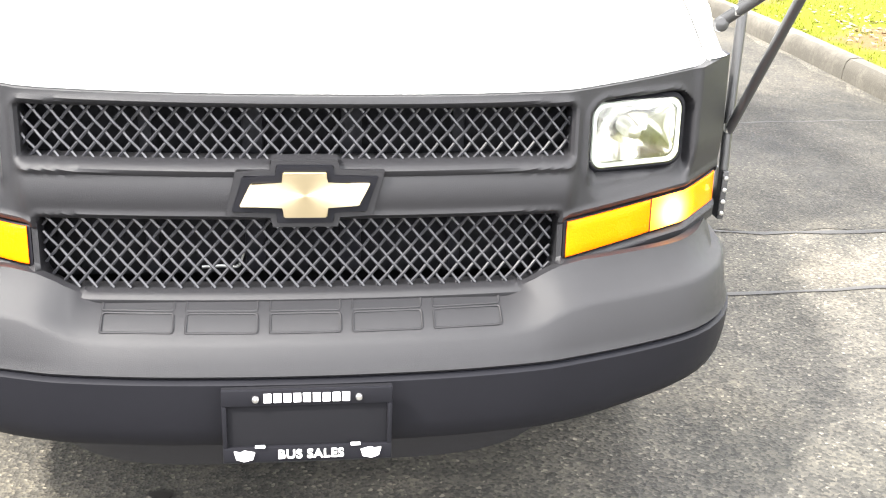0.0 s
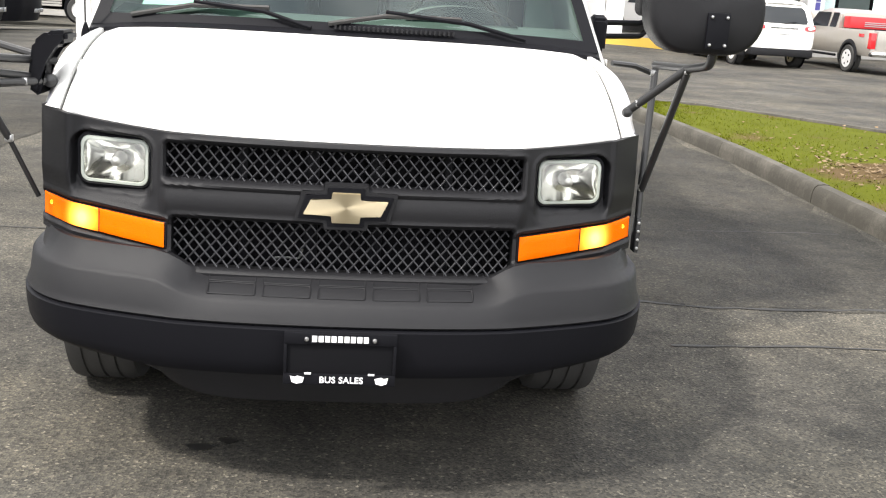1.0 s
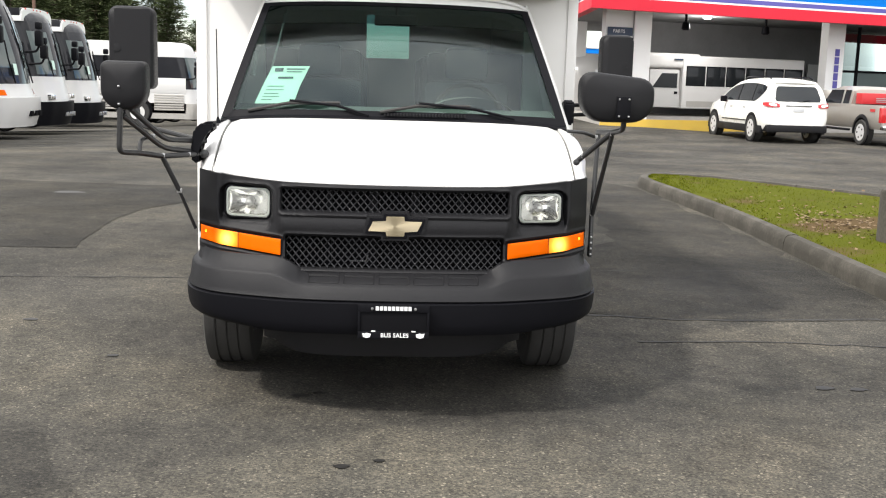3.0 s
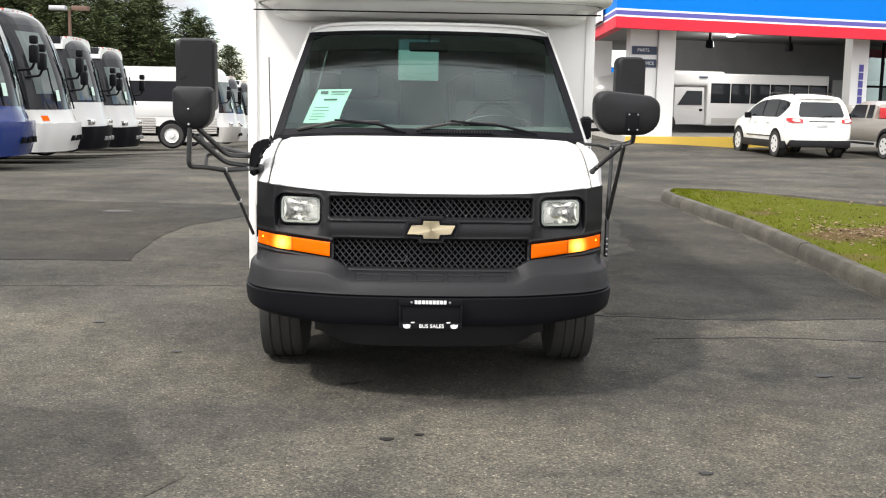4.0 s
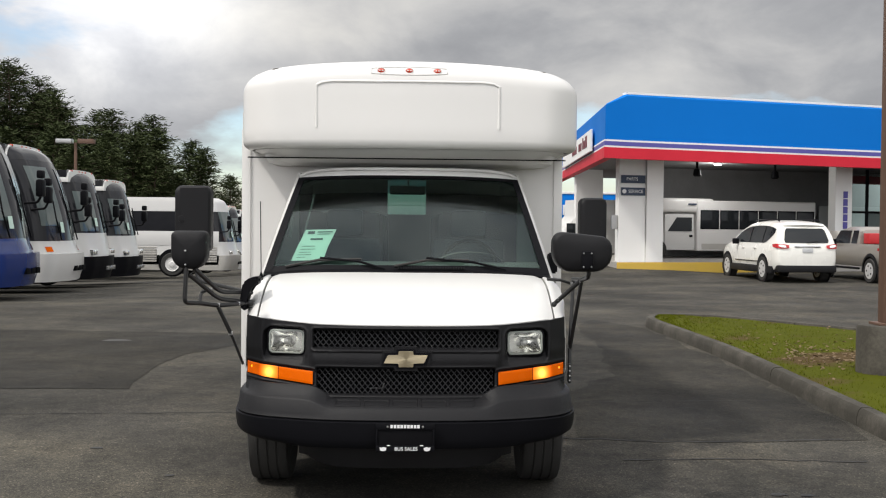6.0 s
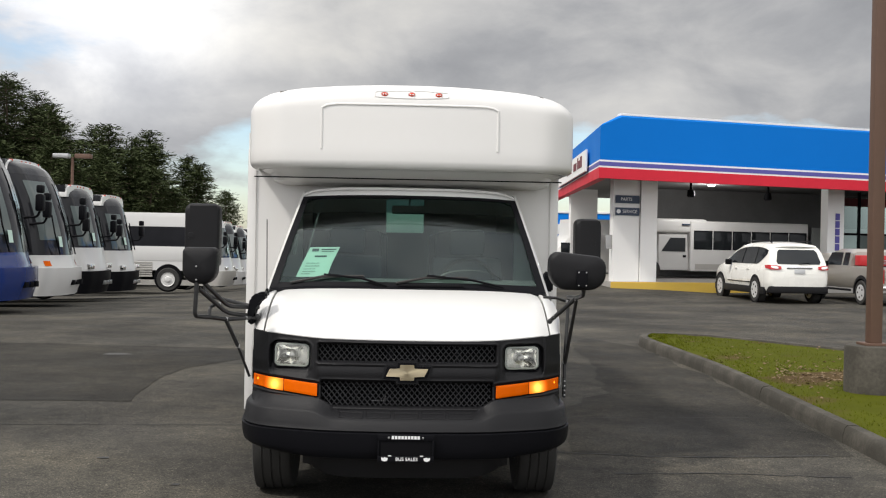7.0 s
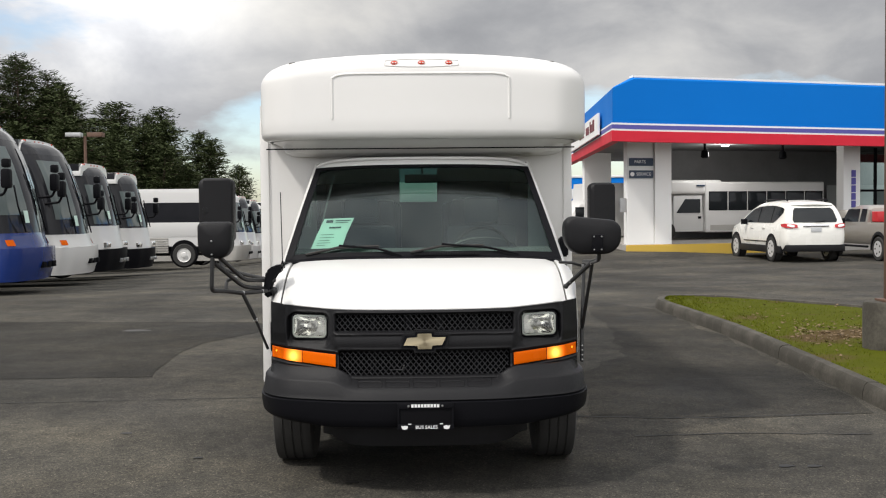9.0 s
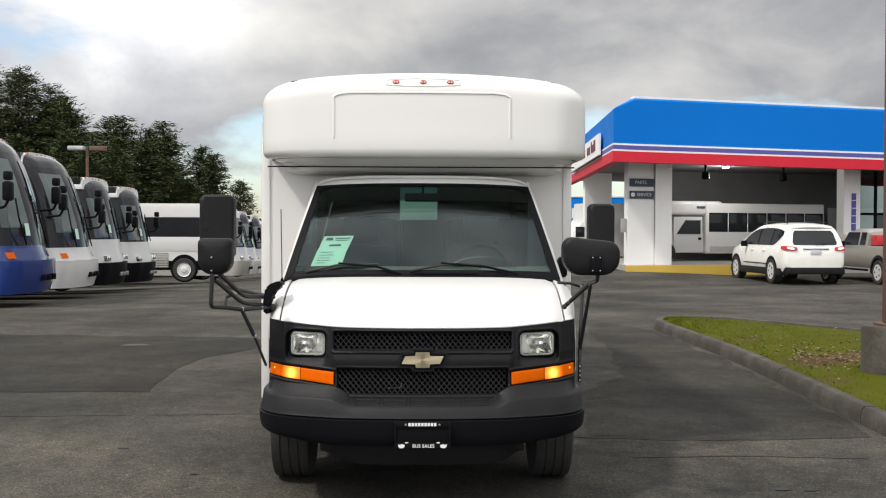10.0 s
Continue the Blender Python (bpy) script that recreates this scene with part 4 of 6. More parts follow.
# tall flat mirrors on arms from the doors
for sx, x0, x1, y, top in ((-1, -1.395, -1.180, 0.72, 1.835), (1, 1.158, 1.342, 1.44, 1.806)):
    if sx > 0:
        base = part("door_mirror", prism([(1.27, 1.30), (1.26, 1.42), (1.30, 1.44), (1.36, 1.42), (1.38, 1.30)], "x", *sorted((sx * 0.925, sx * 0.985)), 0.010), PLASTIC_DARK, bus, "tall black flat mirror on door arms")
    else:
        base = part("door_mirror", tube([(-1.285, 0.78, 1.46), (-1.262, 0.76, 1.265), (-0.945, 0.64, 1.205)], 0.012, 8, None, 0.04), TUBE, bus, "tall black flat mirror on a tube arm")
    for z in (1.355, 1.408) if sx > 0 else ():
        part("arm", tube([(sx * 0.965, 1.33, z), (sx * (abs(x0 + x1) / 2 - 0.05), y + 0.10, z + 0.003), (sx * abs(x0 + x1) / 2, y + 0.05, z + 0.10)], 0.011, 8, None, 0.03), PLASTIC_DARK, base)
    upper = mirror_head("mirror_shell", x0, x1, 1.44, top, y, (0.042, 0.03), base, "tall black flat mirror shell", 0.10, 0.0, PLASTIC)
    part("dimple", lathe([(0.004, -0.013), (0.020, -0.012), (0.022, -0.004)], "y", 16, (x0 + (0.045 if sx < 0 else 0.125), y + 0.001, 1.635)), PLASTIC, upper)
    part("back_panel", loft([[(x, y - 0.007 - 0.004 * math.sin(math.pi * (x - x0 - 0.03) / (x1 - x0 - 0.04)), z) for x in span(x0 + 0.035, x1 - 0.012, 9)] for z in span(1.47, top - 0.015, 5)]), PLASTIC, upper)

# ---- ground ----
def rise(x, y):
    """Height of the yard: level round the bus, falling away to the far left, rising to the far right."""
    d = min(max(y - 12, 0), 50)
    d = d * d / (d + 3.5)
    def ease(v):
        v = min(max(v, 0.0), 1.0)
        return v * v * (3 - 2 * v)
    apron = 0.26 * ease((y - 24.5) / 5.5) * ease((x - 2) / 4) * (1 - 0.85 * ease((x - 7.5) / 3.5))
    return d * (-0.0115 + (0.0020 if x < 0 else 0.0010) * min(max(x, -14), 12)) + apron


def asphalt_material(shade=1.0):
    m = bpy.data.materials.new("worn_asphalt")
    m.use_nodes = True
    n, l = m.node_tree.nodes, m.node_tree.links
    b = n["Principled BSDF"]
    tc = n.new("ShaderNodeTexCoord")

    def tex(scale, detail, rough=0.6, stretch=(1, 1, 1)):
        mp = n.new("ShaderNodeMapping")
        mp.inputs["Scale"].default_value = stretch
        l.new(tc.outputs["Object"], mp.inputs["Vector"])
        t = n.new("ShaderNodeTexNoise")
        t.inputs["Scale"].default_value, t.inputs["Detail"].default_value, t.inputs["Roughness"].default_value = scale, detail, rough
        l.new(mp.outputs[0], t.inputs["Vector"])
        return t.outputs[0]

    def ramp(fac, stops):
        r = n.new("ShaderNodeValToRGB")
        while len(r.color_ramp.elements) < len(stops):
            r.color_ramp.elements.new(0.5)
        for e, (p, c) in zip(r.color_ramp.elements, stops):
            e.position, e.color = p, (*c, 1)
        l.new(fac, r.inputs[0])
        return r.outputs[0]

    def mix(kind, fac, a, c):
        x = n.new("ShaderNodeMix")
        x.data_type, x.blend_type = "RGBA", kind
        if isinstance(fac, float):
            x.inputs["Factor"].default_value = fac
        else:
            l.new(fac, x.inputs["Factor"])
        l.new(a, x.inputs["A"])
        l.new(c, x.inputs["B"])
        return x.outputs["Result"]

    patches = ramp(tex(0.32, 6, 0.55, (1.0, 1.2, 1)), [(p, tuple(shade * v for v in c)) for p, c in ((0.36, (0.034, 0.033, 0.031)), (0.47, (0.050, 0.0475, 0.044)), (0.62, (0.072, 0.068, 0.061)))])
    mottling = ramp(tex(5.0, 10, 0.75), [(0.3, (0.6, 0.6, 0.6)), (0.5, (1.0, 1.0, 0.98)), (0.7, (1.3, 1.28, 1.23))])
    v = n.new("ShaderNodeTexVoronoi")
    v.inputs["Scale"].default_value = 115.0
    l.new(tc.outputs["Object"], v.inputs["Vector"])
    sep = n.new("ShaderNodeSeparateColor")
    l.new(v.outputs["Color"], sep.inputs[0])
    stones = ramp(sep.outputs[0], [(0.0, (0.48, 0.48, 0.48)), (0.5, (0.92, 0.92, 0.90)), (0.88, (1.25, 1.21, 1.12)), (0.97, (1.6, 1.54, 1.42)), (1.0, (2.7, 2.6, 2.4))])
    wear = ramp(tex(0.9, 8, 0.66), [(0.36, (0.72, 0.72, 0.73)), (0.5, (1.0, 1.0, 0.98)), (0.64, (1.3, 1.26, 1.17))])
    col = mix("MULTIPLY", 1.0, mix("MULTIPLY", 1.0, mix("MULTIPLY", 0.85, patches, wear), mottling), stones)
    l.new(col, b.inputs["Base Color"])
    wet = n.new("ShaderNodeMapRange")
    l.new(tex(0.5, 5), wet.inputs["Value"])
    wet.inputs["From Min"].default_value, wet.inputs["From Max"].default_value = 0.35, 0.6
    wet.inputs["To Min"].default_value, wet.inputs["To Max"].default_value = 0.75, 0.95
    l.new(wet.outputs[0], b.inputs["Roughness"])
    b.inputs["Specular IOR Level"].default_value = 0.15
    bp = n.new("ShaderNodeBump")
    bp.inputs["Strength"].default_value, bp.inputs["Distance"].default_value = 0.5, 0.0045
    l.new(v.outputs["Distance"], bp.inputs["Height"])
    l.new(bp.outputs[0], b.inputs["Normal"])
    return m


ASPHALT = asphalt_material(0.99)
xs = [-600, -250, -120, -70] + span(-45, 45, 46) + [70, 120, 250, 600]
ys = [-600, -200, -80, -40, -20] + span(-10, 66, 39) + [90, 140, 250, 600]
ground = mesh_ob("ground", loft([[(x, y, rise(x, y)) for x in xs] for y in ys]), ASPHALT)
tagged(ground, "worn grey asphalt yard with darker patches", "asphalt", kind="structure")
TAR = material("tar_seam", (0.028, 0.027, 0.026), 0.8, amount=0.5, noise_scale=30, bump=0.3)


def seam(points, width, name="crack_seal"):
    """A thin irregular run of tar lying on the asphalt."""
    rng = random.Random(len(points) * 7 + int(points[0][0] * 10))
    rows = []
    for (xa, ya), (xb, yb) in zip(points, points[1:]):
        k = max(2, int(math.hypot(xb - xa, yb - ya) / 0.12))
        for i in range(k):
            t = i / k
            x, y = xa + (xb - xa) * t + rng.uniform(-0.012, 0.012), ya + (yb - ya) * t + rng.uniform(-0.02, 0.02)
            w = width * rng.uniform(0.4, 1.2)
            d = Vector((-(yb - ya), xb - xa)).normalized() * w
            rows.append([(x - d.x, y - d.y, rise(x, y) + 0.004), (x, y, rise(x, y) + 0.006), (x + d.x, y + d.y, rise(x, y) + 0.004)])
    return tagged(mesh_ob(name, loft(rows), TAR), "thin dark tar-filled crack across the asphalt", "crack", kind="structure")


seam([(1.0, 2.35), (1.9, 2.18), (2.6, 2.22), (3.45, 2.3)], 0.02)
seam([(1.15, 3.9), (2.2, 4.0), (3.6, 4.1)], 0.010)
seam([(1.5, 1.55), (2.2, 1.62), (3.3, 1.5)], 0.012)
seam([(-9.0, 3.3), (-5.2, 3.1), (-3.1, 3.25), (-1.3, 3.35)], 0.010)

def patch(outline, name, label, mat, lift=0.004, rag=0.08):
    """A thin overlay on the asphalt with a ragged edge."""
    pts = []
    for (xa, ya), (xb, yb) in zip(outline, outline[1:] + outline[:1]):
        k = max(1, int(math.hypot(xb - xa, yb - ya) / 0.35))
        for i in range(k):
            x, y = xa + (xb - xa) * i / k, ya + (yb - ya) * i / k
            pts.append((x + rag * noise.noise((x * 3, y * 3, 1)), y + rag * noise.noise((x * 3, y * 3, 7))))
    bm = bmesh.new()
    bm.faces.new([bm.verts.new((x, y, rise(x, y) + lift)) for x, y in pts])
    bmesh.ops.triangulate(bm, faces=bm.faces)
    return tagged(mesh_ob(name, bm, mat), label, "asphalt patch", kind="structure")


DARK_ASPHALT = asphalt_material(0.5)
patch([(-14.0, 4.4), (-6.0, 4.62), (-4.2, 4.56), (-2.72, 4.58), (-2.85, 6.0), (-2.75, 7.3), (-2.2, 8.5), (-2.4, 9.8), (-6.4, 10.2), (-14.0, 10.4)], "asphalt_patch", "darker resealed asphalt beside the bus", DARK_ASPHALT)

# shade between bus and kerb is put into this darker colour, with damp
SHADED_DAMP_ASPHALT = asphalt_material(0.62)
patch([(1.3, 2.33), (1.9, 2.19), (2.6, 2.23), (3.57, 2.3), (3.70, 4.8), (3.79, 7.3), (3.76, 9.5), (3.74, 11.0), (3.2, 12.4), (2.7, 11.4), (2.55, 8.0), (2.2, 5.6), (1.5, 4.4), (1.35, 3.2)], "asphalt_patch", "asphalt coloured darker for shade and damp along the kerb", SHADED_DAMP_ASPHALT, 0.003, 0.15)

STAINED_ASPHALT = asphalt_material(0.76)
patch([(-1.0, -1.0), (-1.5, -0.2), (-2.6, 0.1), (-4.2, 0.4), (-6.2, 0.1), (-6.6, -1.0), (-5.4, -1.9), (-3.8, -2.2), (-2.4, -2.1), (-1.4, -1.7)], "asphalt_patch", "stained darker asphalt in front of the bus", STAINED_ASPHALT, 0.003, 0.14)

OIL = material("oil_stain", (0.014, 0.013, 0.012), 0.55, amount=0.5, noise_scale=20)
for ox, oy, r in ((-0.44, 0.40, 0.028), (-0.36, 0.46, 0.02), (-0.20, -0.52, 0.022), (-0.05, -0.46, 0.016), (2.25, 0.65, 0.035), (2.42, 0.62, 0.03), (-2.2, 1.9, 0.03), (-4.0, 8.8, 0.12), (1.15, -0.95, 0.02), (-1.5, 1.1, 0.022)):
    patch([(ox + r * math.cos(a) * (1.5 + 0.4 * math.sin(3 * a + ox)), oy + r * math.sin(a)) for a in span(0, 5.9, 12)], "oil_spot", "small dark oil stain on the asphalt", OIL, 0.005, 0.02)

# ---- planted island with kerb ----
CONCRETE = material("weathered_concrete", (0.135, 0.122, 0.10), 0.88, amount=1.0, second=(0.04, 0.036, 0.028), noise_scale=28, bump=0.7, bump_scale=90, stain_scale=2.5)
NEAR_EDGE = [(2.6, -9.0), (3.1, -4.0), (3.42, 0.0), (3.55, 2.2), (3.68, 4.8), (3.78, 7.3), (3.75, 9.5), (3.72, 11.0)]
NOSE = [(3.84, 11.75), (4.2, 12.2), (4.8, 12.25)]
FAR_EDGE = [(5.5, 11.6), (6.7, 9.75), (8.2, 7.4), (10.5, 3.5), (13.0, -1.0), (16.0, -9.0)]
EDGE = [Vector(p) for p in NEAR_EDGE + NOSE + FAR_EDGE]
EDGE = [Vector((p.x + 0.09, p.y - 0.10)) for p in smooth_path(EDGE, 4)]


def inset_line(line, d):
    out = []
    for i, p in enumerate(line):
        t = (line[min(i + 1, len(line) - 1)] - line[max(0, i - 1)]).normalized()
        out.append(p + Vector((t.y, -t.x)) * d)
    return out


island = root("kerbed_island", "kerbed planting island with mossy grass", "traffic island", kind="structure")
total = 0.0
marks = [0.0]
for a, b in zip(EDGE, EDGE[1:]):
    total += (b - a).length
    marks.append(total)


def along(s):
    for i, (a, b) in enumerate(zip(marks, marks[1:])):
        if s <= b:
            k = (s - a) / (b - a)
            p = EDGE[i].lerp(EDGE[i + 1], k)
            t0 = (EDGE[i + 1] - EDGE[max(0, i - 1)]).normalized()
            t1 = (EDGE[min(i + 2, len(EDGE) - 1)] - EDGE[i]).normalized()
            return p, t0.lerp(t1, k).normalized()
    return EDGE[-1], (EDGE[-1] - EDGE[-2]).normalized()


s, rng = 0.0, random.Random(4)
while s < total - 0.3:
    e = min(total, s + 2.4)
    rows = []
    lift = rng.uniform(-0.006, 0.006)
    for k in range(9):
        p, t = along(s + 0.006 + (e - s - 0.012) * k / 8)
        q = Vector((t.y, -t.x))
        j = [noise.noise((p.x * 5, p.y * 5, h)) * 0.006 for h in range(4)]
        z = rise(p.x, p.y) + lift
        rows.append([(p.x + q.x * d, p.y + q.y * d, z + h) for d, h in ((0.0, -0.05), (0.004 + j[0], 0.07), (0.018 + j[1], 0.125), (0.042, 0.15 + j[2]), (0.10, 0.155 + j[3]), (0.142, 0.148), (0.155, 0.12), (0.155, -0.05))])
    part("kerb_stone", loft(rows, closed=True, caps=True), CONCRETE, island, "weathered concrete kerb length")
    s = e
inner = inset_line(EDGE, 0.14)


def turf_material():
    m = material("mossy_turf", (0.078, 0.090, 0.003), 0.95, spec=0.08, amount=0.9, second=(0.054, 0.060, 0.004), noise_scale=30, bump=1.0, bump_scale=60, stain_scale=2.0)
    n, l = m.node_tree.nodes, m.node_tree.links
    b = n["Principled BSDF"]
    link = b.inputs["Base Color"].links[0].from_socket
    tc, t, r, x = n.new("ShaderNodeTexCoord"), n.new("ShaderNodeTexNoise"), n.new("ShaderNodeValToRGB"), n.new("ShaderNodeMix")
    t.inputs["Scale"].default_value, t.inputs["Detail"].default_value = 0.9, 8
    l.new(tc.outputs["Object"], t.inputs["Vector"])
    r.color_ramp.elements[0].position, r.color_ramp.elements[1].position = 0.56, 0.66
    # worn bare round one spot beside the footing
    mp, far_off, soil = n.new("ShaderNodeMapping"), n.new("ShaderNodeVectorMath"), n.new("ShaderNodeMath")
    mp.inputs["Location"].default_value, mp.inputs["Scale"].default_value = (-4.95, -4.1, 0), (1, 0.65, 0)
    far_off.operation = "LENGTH"
    l.new(tc.outputs["Object"], mp.inputs["Vector"])
    l.new(mp.outputs[0], far_off.inputs[0])
    near = n.new("ShaderNodeMapRange")
    near.inputs["From Min"].default_value, near.inputs["From Max"].default_value = 0.15, 0.8
    near.inputs["To Min"].default_value, near.inputs["To Max"].default_value = 0.16, 0.0
    l.new(far_off.outputs["Value"], near.inputs["Value"])
    soil.operation = "ADD"
    l.new(t.outputs[0], soil.inputs[0])
    l.new(near.outputs[0], soil.inputs[1])
    l.new(soil.outputs[0], r.inputs[0])
    x.data_type = "RGBA"
    l.new(r.outputs[0], x.inputs["Factor"])
    l.new(link, x.inputs["A"])
    x.inputs["B"].default_value = (0.072, 0.048, 0.022, 1)
    l.new(x.outputs["Result"], b.inputs["Base Color"])
    return m


TURF = turf_material()
rows = []
half = len(NEAR_EDGE) * 4 + 2
far = [inner[-1 - round(i * (len(inner) - half - 1) / (half - 1))] for i in range(half)]
for i in range(half):
    a, b = inner[i], far[i]
    rows.append([(a.x + (b.x - a.x) * k / 14, a.y + (b.y - a.y) * k / 14, rise(a.x, a.y) + 0.118 + 0.025 * math.sin(math.pi * k / 14) + 0.02 * noise.noise((a.x + k, a.y * 2, 0))) for k in range(15)])
part("turf", loft(rows), TURF, island, "yellow-green mossy turf with bare patches")
blades = bmesh.new()
rng = random.Random(11)
for _ in range(15000):
    i = rng.randrange(4, half - 1)
    t, k = rng.random(), rng.random() ** 1.6 * 0.95
    a, b = inner[i].lerp(inner[i - 1], t), far[i].lerp(far[i - 1], t)
    if a.y < 1.0:
        continue
    p = a.lerp(b, k)
    if noise.noise((p.x * 0.9, p.y * 0.9, 3.0)) > 0.28 or math.hypot((p.x - 4.95) / 0.55, (p.y - 6.3) / 0.9) < rng.uniform(0.5, 1.1):
        continue
    z = rise(p.x, p.y) + 0.112 + 0.025 * math.sin(math.pi * k)
    w, h, d = rng.uniform(0.003, 0.007), rng.uniform(0.015, 0.038), rng.uniform(0, 6.28)
    c, s2 = math.cos(d) * w, math.sin(d) * w
    lean = Vector((rng.uniform(-0.02, 0.02), rng.uniform(-0.02, 0.02), h))
    blades.faces.new([blades.verts.new(v) for v in ((p.x - c, p.y - s2, z), (p.x + c, p.y + s2, z), Vector((p.x, p.y, z)) + lean)])
GRASS = material("grass_blades", (0.092, 0.112, 0.003), 0.85, spec=0.1, amount=0.8, second=(0.066, 0.074, 0.004), noise_scale=6)
tagged(mesh_ob("grass", blades, GRASS, False), "short yellow-green grass on the island", "grass", kind="stuff")
LEAF = material("fallen_leaf", (0.10, 0.062, 0.03), 0.85, amount=0.8, second=(0.17, 0.12, 0.07), noise_scale=9, stain_scale=5)
litter = bmesh.new()
for _ in range(420):
    x, y = (rng.gauss(4.95, 0.42), rng.gauss(6.3, 0.7)) if rng.random() < 0.7 else (rng.gauss(5.4, 0.9), rng.gauss(7.6, 1.6))
    if x < 4.0 or x > 7.4:
        continue
    z, a, r = rise(x, y) + 0.15, rng.uniform(0, 6.28), rng.uniform(0.012, 0.035)
    litter.faces.new([litter.verts.new((x + math.cos(a + q) * r * f, y + math.sin(a + q) * r * f, z + rng.uniform(-0.01, 0.012))) for q, f in ((0, 1), (1.2, 0.6), (3.1, 1), (4.6, 0.6))])
tagged(mesh_ob("leaf_litter", litter, LEAF, False), "brown fallen leaves on the grass", "leaves", kind="stuff")

# ---- sign or lamp pole on its concrete footing ----
RUST = material("brown_painted_steel", (0.13, 0.075, 0.05), 0.6, amount=0.6, second=(0.09, 0.05, 0.035), noise_scale=20, bump=0.2, bump_scale=120)
pole = root("lamp_post", "brown steel lamp post on a round concrete footing", "lamp post", (4.93, 5.05, rise(4.9, 5.0)))
part("footing", lathe([(0.29, 0.05), (0.29, 0.60), (0.275, 0.625), (0.20, 0.63)], "z", 28), CONCRETE, pole, "round weathered concrete footing")
part("base_plate", box(-0.13, 0.13, -0.13, 0.13, 0.63, 0.655, 0.004), RUST, pole)
part("post", box(-0.065, 0.065, -0.065, 0.065, 0.655, 8.0, 0.012), RUST, pole)
part("arm", box(-0.7, 0.7, -0.04, 0.04, 7.9, 8.0, 0.01), RUST, pole)
for sx in (-1, 1):
    part("lamp_head", box(sx * 0.9 - 0.3, sx * 0.9 + 0.3, -0.2, 0.2, 7.88, 8.02, 0.03), RUST, pole)

# ---- canopy building ----
BLUE = material("blue_fascia_panel", (0.0, 0.165, 0.60), 0.6, spec=0.15, amount=0.3, second=(0.0, 0.14, 0.52), noise_scale=12, stain_scale=0.6)
RED = material("red_fascia_band", (0.66, 0.012, 0.035), 0.6, amount=0.3, noise_scale=12)
PURPLE = material("violet_stripe", (0.10, 0.09, 0.36), 0.5, amount=0.2)
STUCCO = material("white_painted_render", (0.84, 0.84, 0.83), 0.8, amount=0.3, second=(0.72, 0.71, 0.69), noise_scale=18, bump=0.4, bump_scale=60, stain_scale=0.8)
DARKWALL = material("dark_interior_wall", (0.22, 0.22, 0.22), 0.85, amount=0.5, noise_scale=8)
YELLOW = material("yellow_kerb_paint", (0.72, 0.47, 0.05), 0.7, amount=0.5, second=(0.55, 0.38, 0.10), noise_scale=20)
SIGN_DARK = material("dark_blue_sign", (0.035, 0.055, 0.10), 0.45, amount=0.3)
CORNER, RIGHT, BACK = Vector((6.45, 29.2)), Vector((10.55, 2.8)).normalized(), Vector((0.90, 16.4)).normalized()
RL, BL = 34.0, 19.0


def site(a, b, z=0.0):
    p = CORNER + RIGHT * a + BACK * b
    return Vector((p.x, p.y, z))


station = root("canopy_building", "service building with deep blue, white and red canopy fascia", "building")


def band(name, z0, z1, out, mat, label="", slant=0.0, dip=0.0, front_only=False):
    """One course of the fascia round the canopy's two seen sides; its top may lean back."""
    n1, n2 = Vector((RIGHT.y, -RIGHT.x)), Vector((-BACK.y, BACK.x))
    def line(o):
        c = n1 + n2 * 1.25
        return [(CORNER + BACK * BL + n2 * o, 0), (CORNER + BACK * 0.8 + n2 * o, 0), (CORNER + c * o * 0.9, 0), (CORNER + RIGHT * 0.8 + n1 * o, 0.8), (CORNER + RIGHT * RL + n1 * o, RL)]
    f, m, b = line(out), line(out - slant), line(out - slant - 0.3)
    def fall(z, a):
        return z - min(a, 14) * (0.0175 - 0.004 * (z - 3.94))
    rows = []
    for i, ((p, a), (k, _), (q, _)) in enumerate(zip(f, m, b)):
        top = z1 - (dip if i < 3 else 0.0)
        rows.append([(q.x, q.y, fall(z0, a)), (p.x, p.y, fall(z0, a)), (p.x, p.y, fall(top - slant * 0.8, a)), (k.x, k.y, fall(top, a) + 0.0005), (q.x, q.y, fall(top, a))])
    rows = rows[3:] if front_only else rows
    return part(name, loft(rows, closed=True, caps=True), mat, station, label, False)


Z0 = 3.94
band("fascia_panel", Z0 + 0.62, Z0 + 2.16, 0.0, BLUE, "bright blue fascia panel", 0.07, 0.34)
band("fascia_coping", Z0 + 2.165, Z0 + 2.24, -0.06, STUCCO, "white metal coping", front_only=True)
band("stripe", Z0 + 0.56, Z0 + 0.62, 0.02, STUCCO)
band("stripe", Z0 + 0.42, Z0 + 0.56, 0.025, PURPLE, "violet stripe")
band("stripe", Z0 + 0.36, Z0 + 0.42, 0.02, STUCCO)
band("fascia_band", Z0, Z0 + 0.36, 0.03, RED, "red lower fascia band")
quad = [site(0.3, 0.3), site(RL, 0.3), site(RL, BL), site(0.3, BL)]
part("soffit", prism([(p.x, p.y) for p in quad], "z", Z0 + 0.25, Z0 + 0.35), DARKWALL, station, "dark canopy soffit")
part("roof_deck", prism([(p.x, p.y) for p in quad], "z", Z0 + 1.6, Z0 + 1.7), DARKWALL, station)


def pier(a, b, wa, wb, label):
    p = [site(a, b), site(a + wa, b), site(a + wa, b + wb), site(a, b + wb)]
    g = min(rise(q.x, q.y) for q in p)
    return part("pier", prism([(q.x, q.y) for q in p], "z", g, Z0 + 0.26, 0.012), STUCCO, station, label)


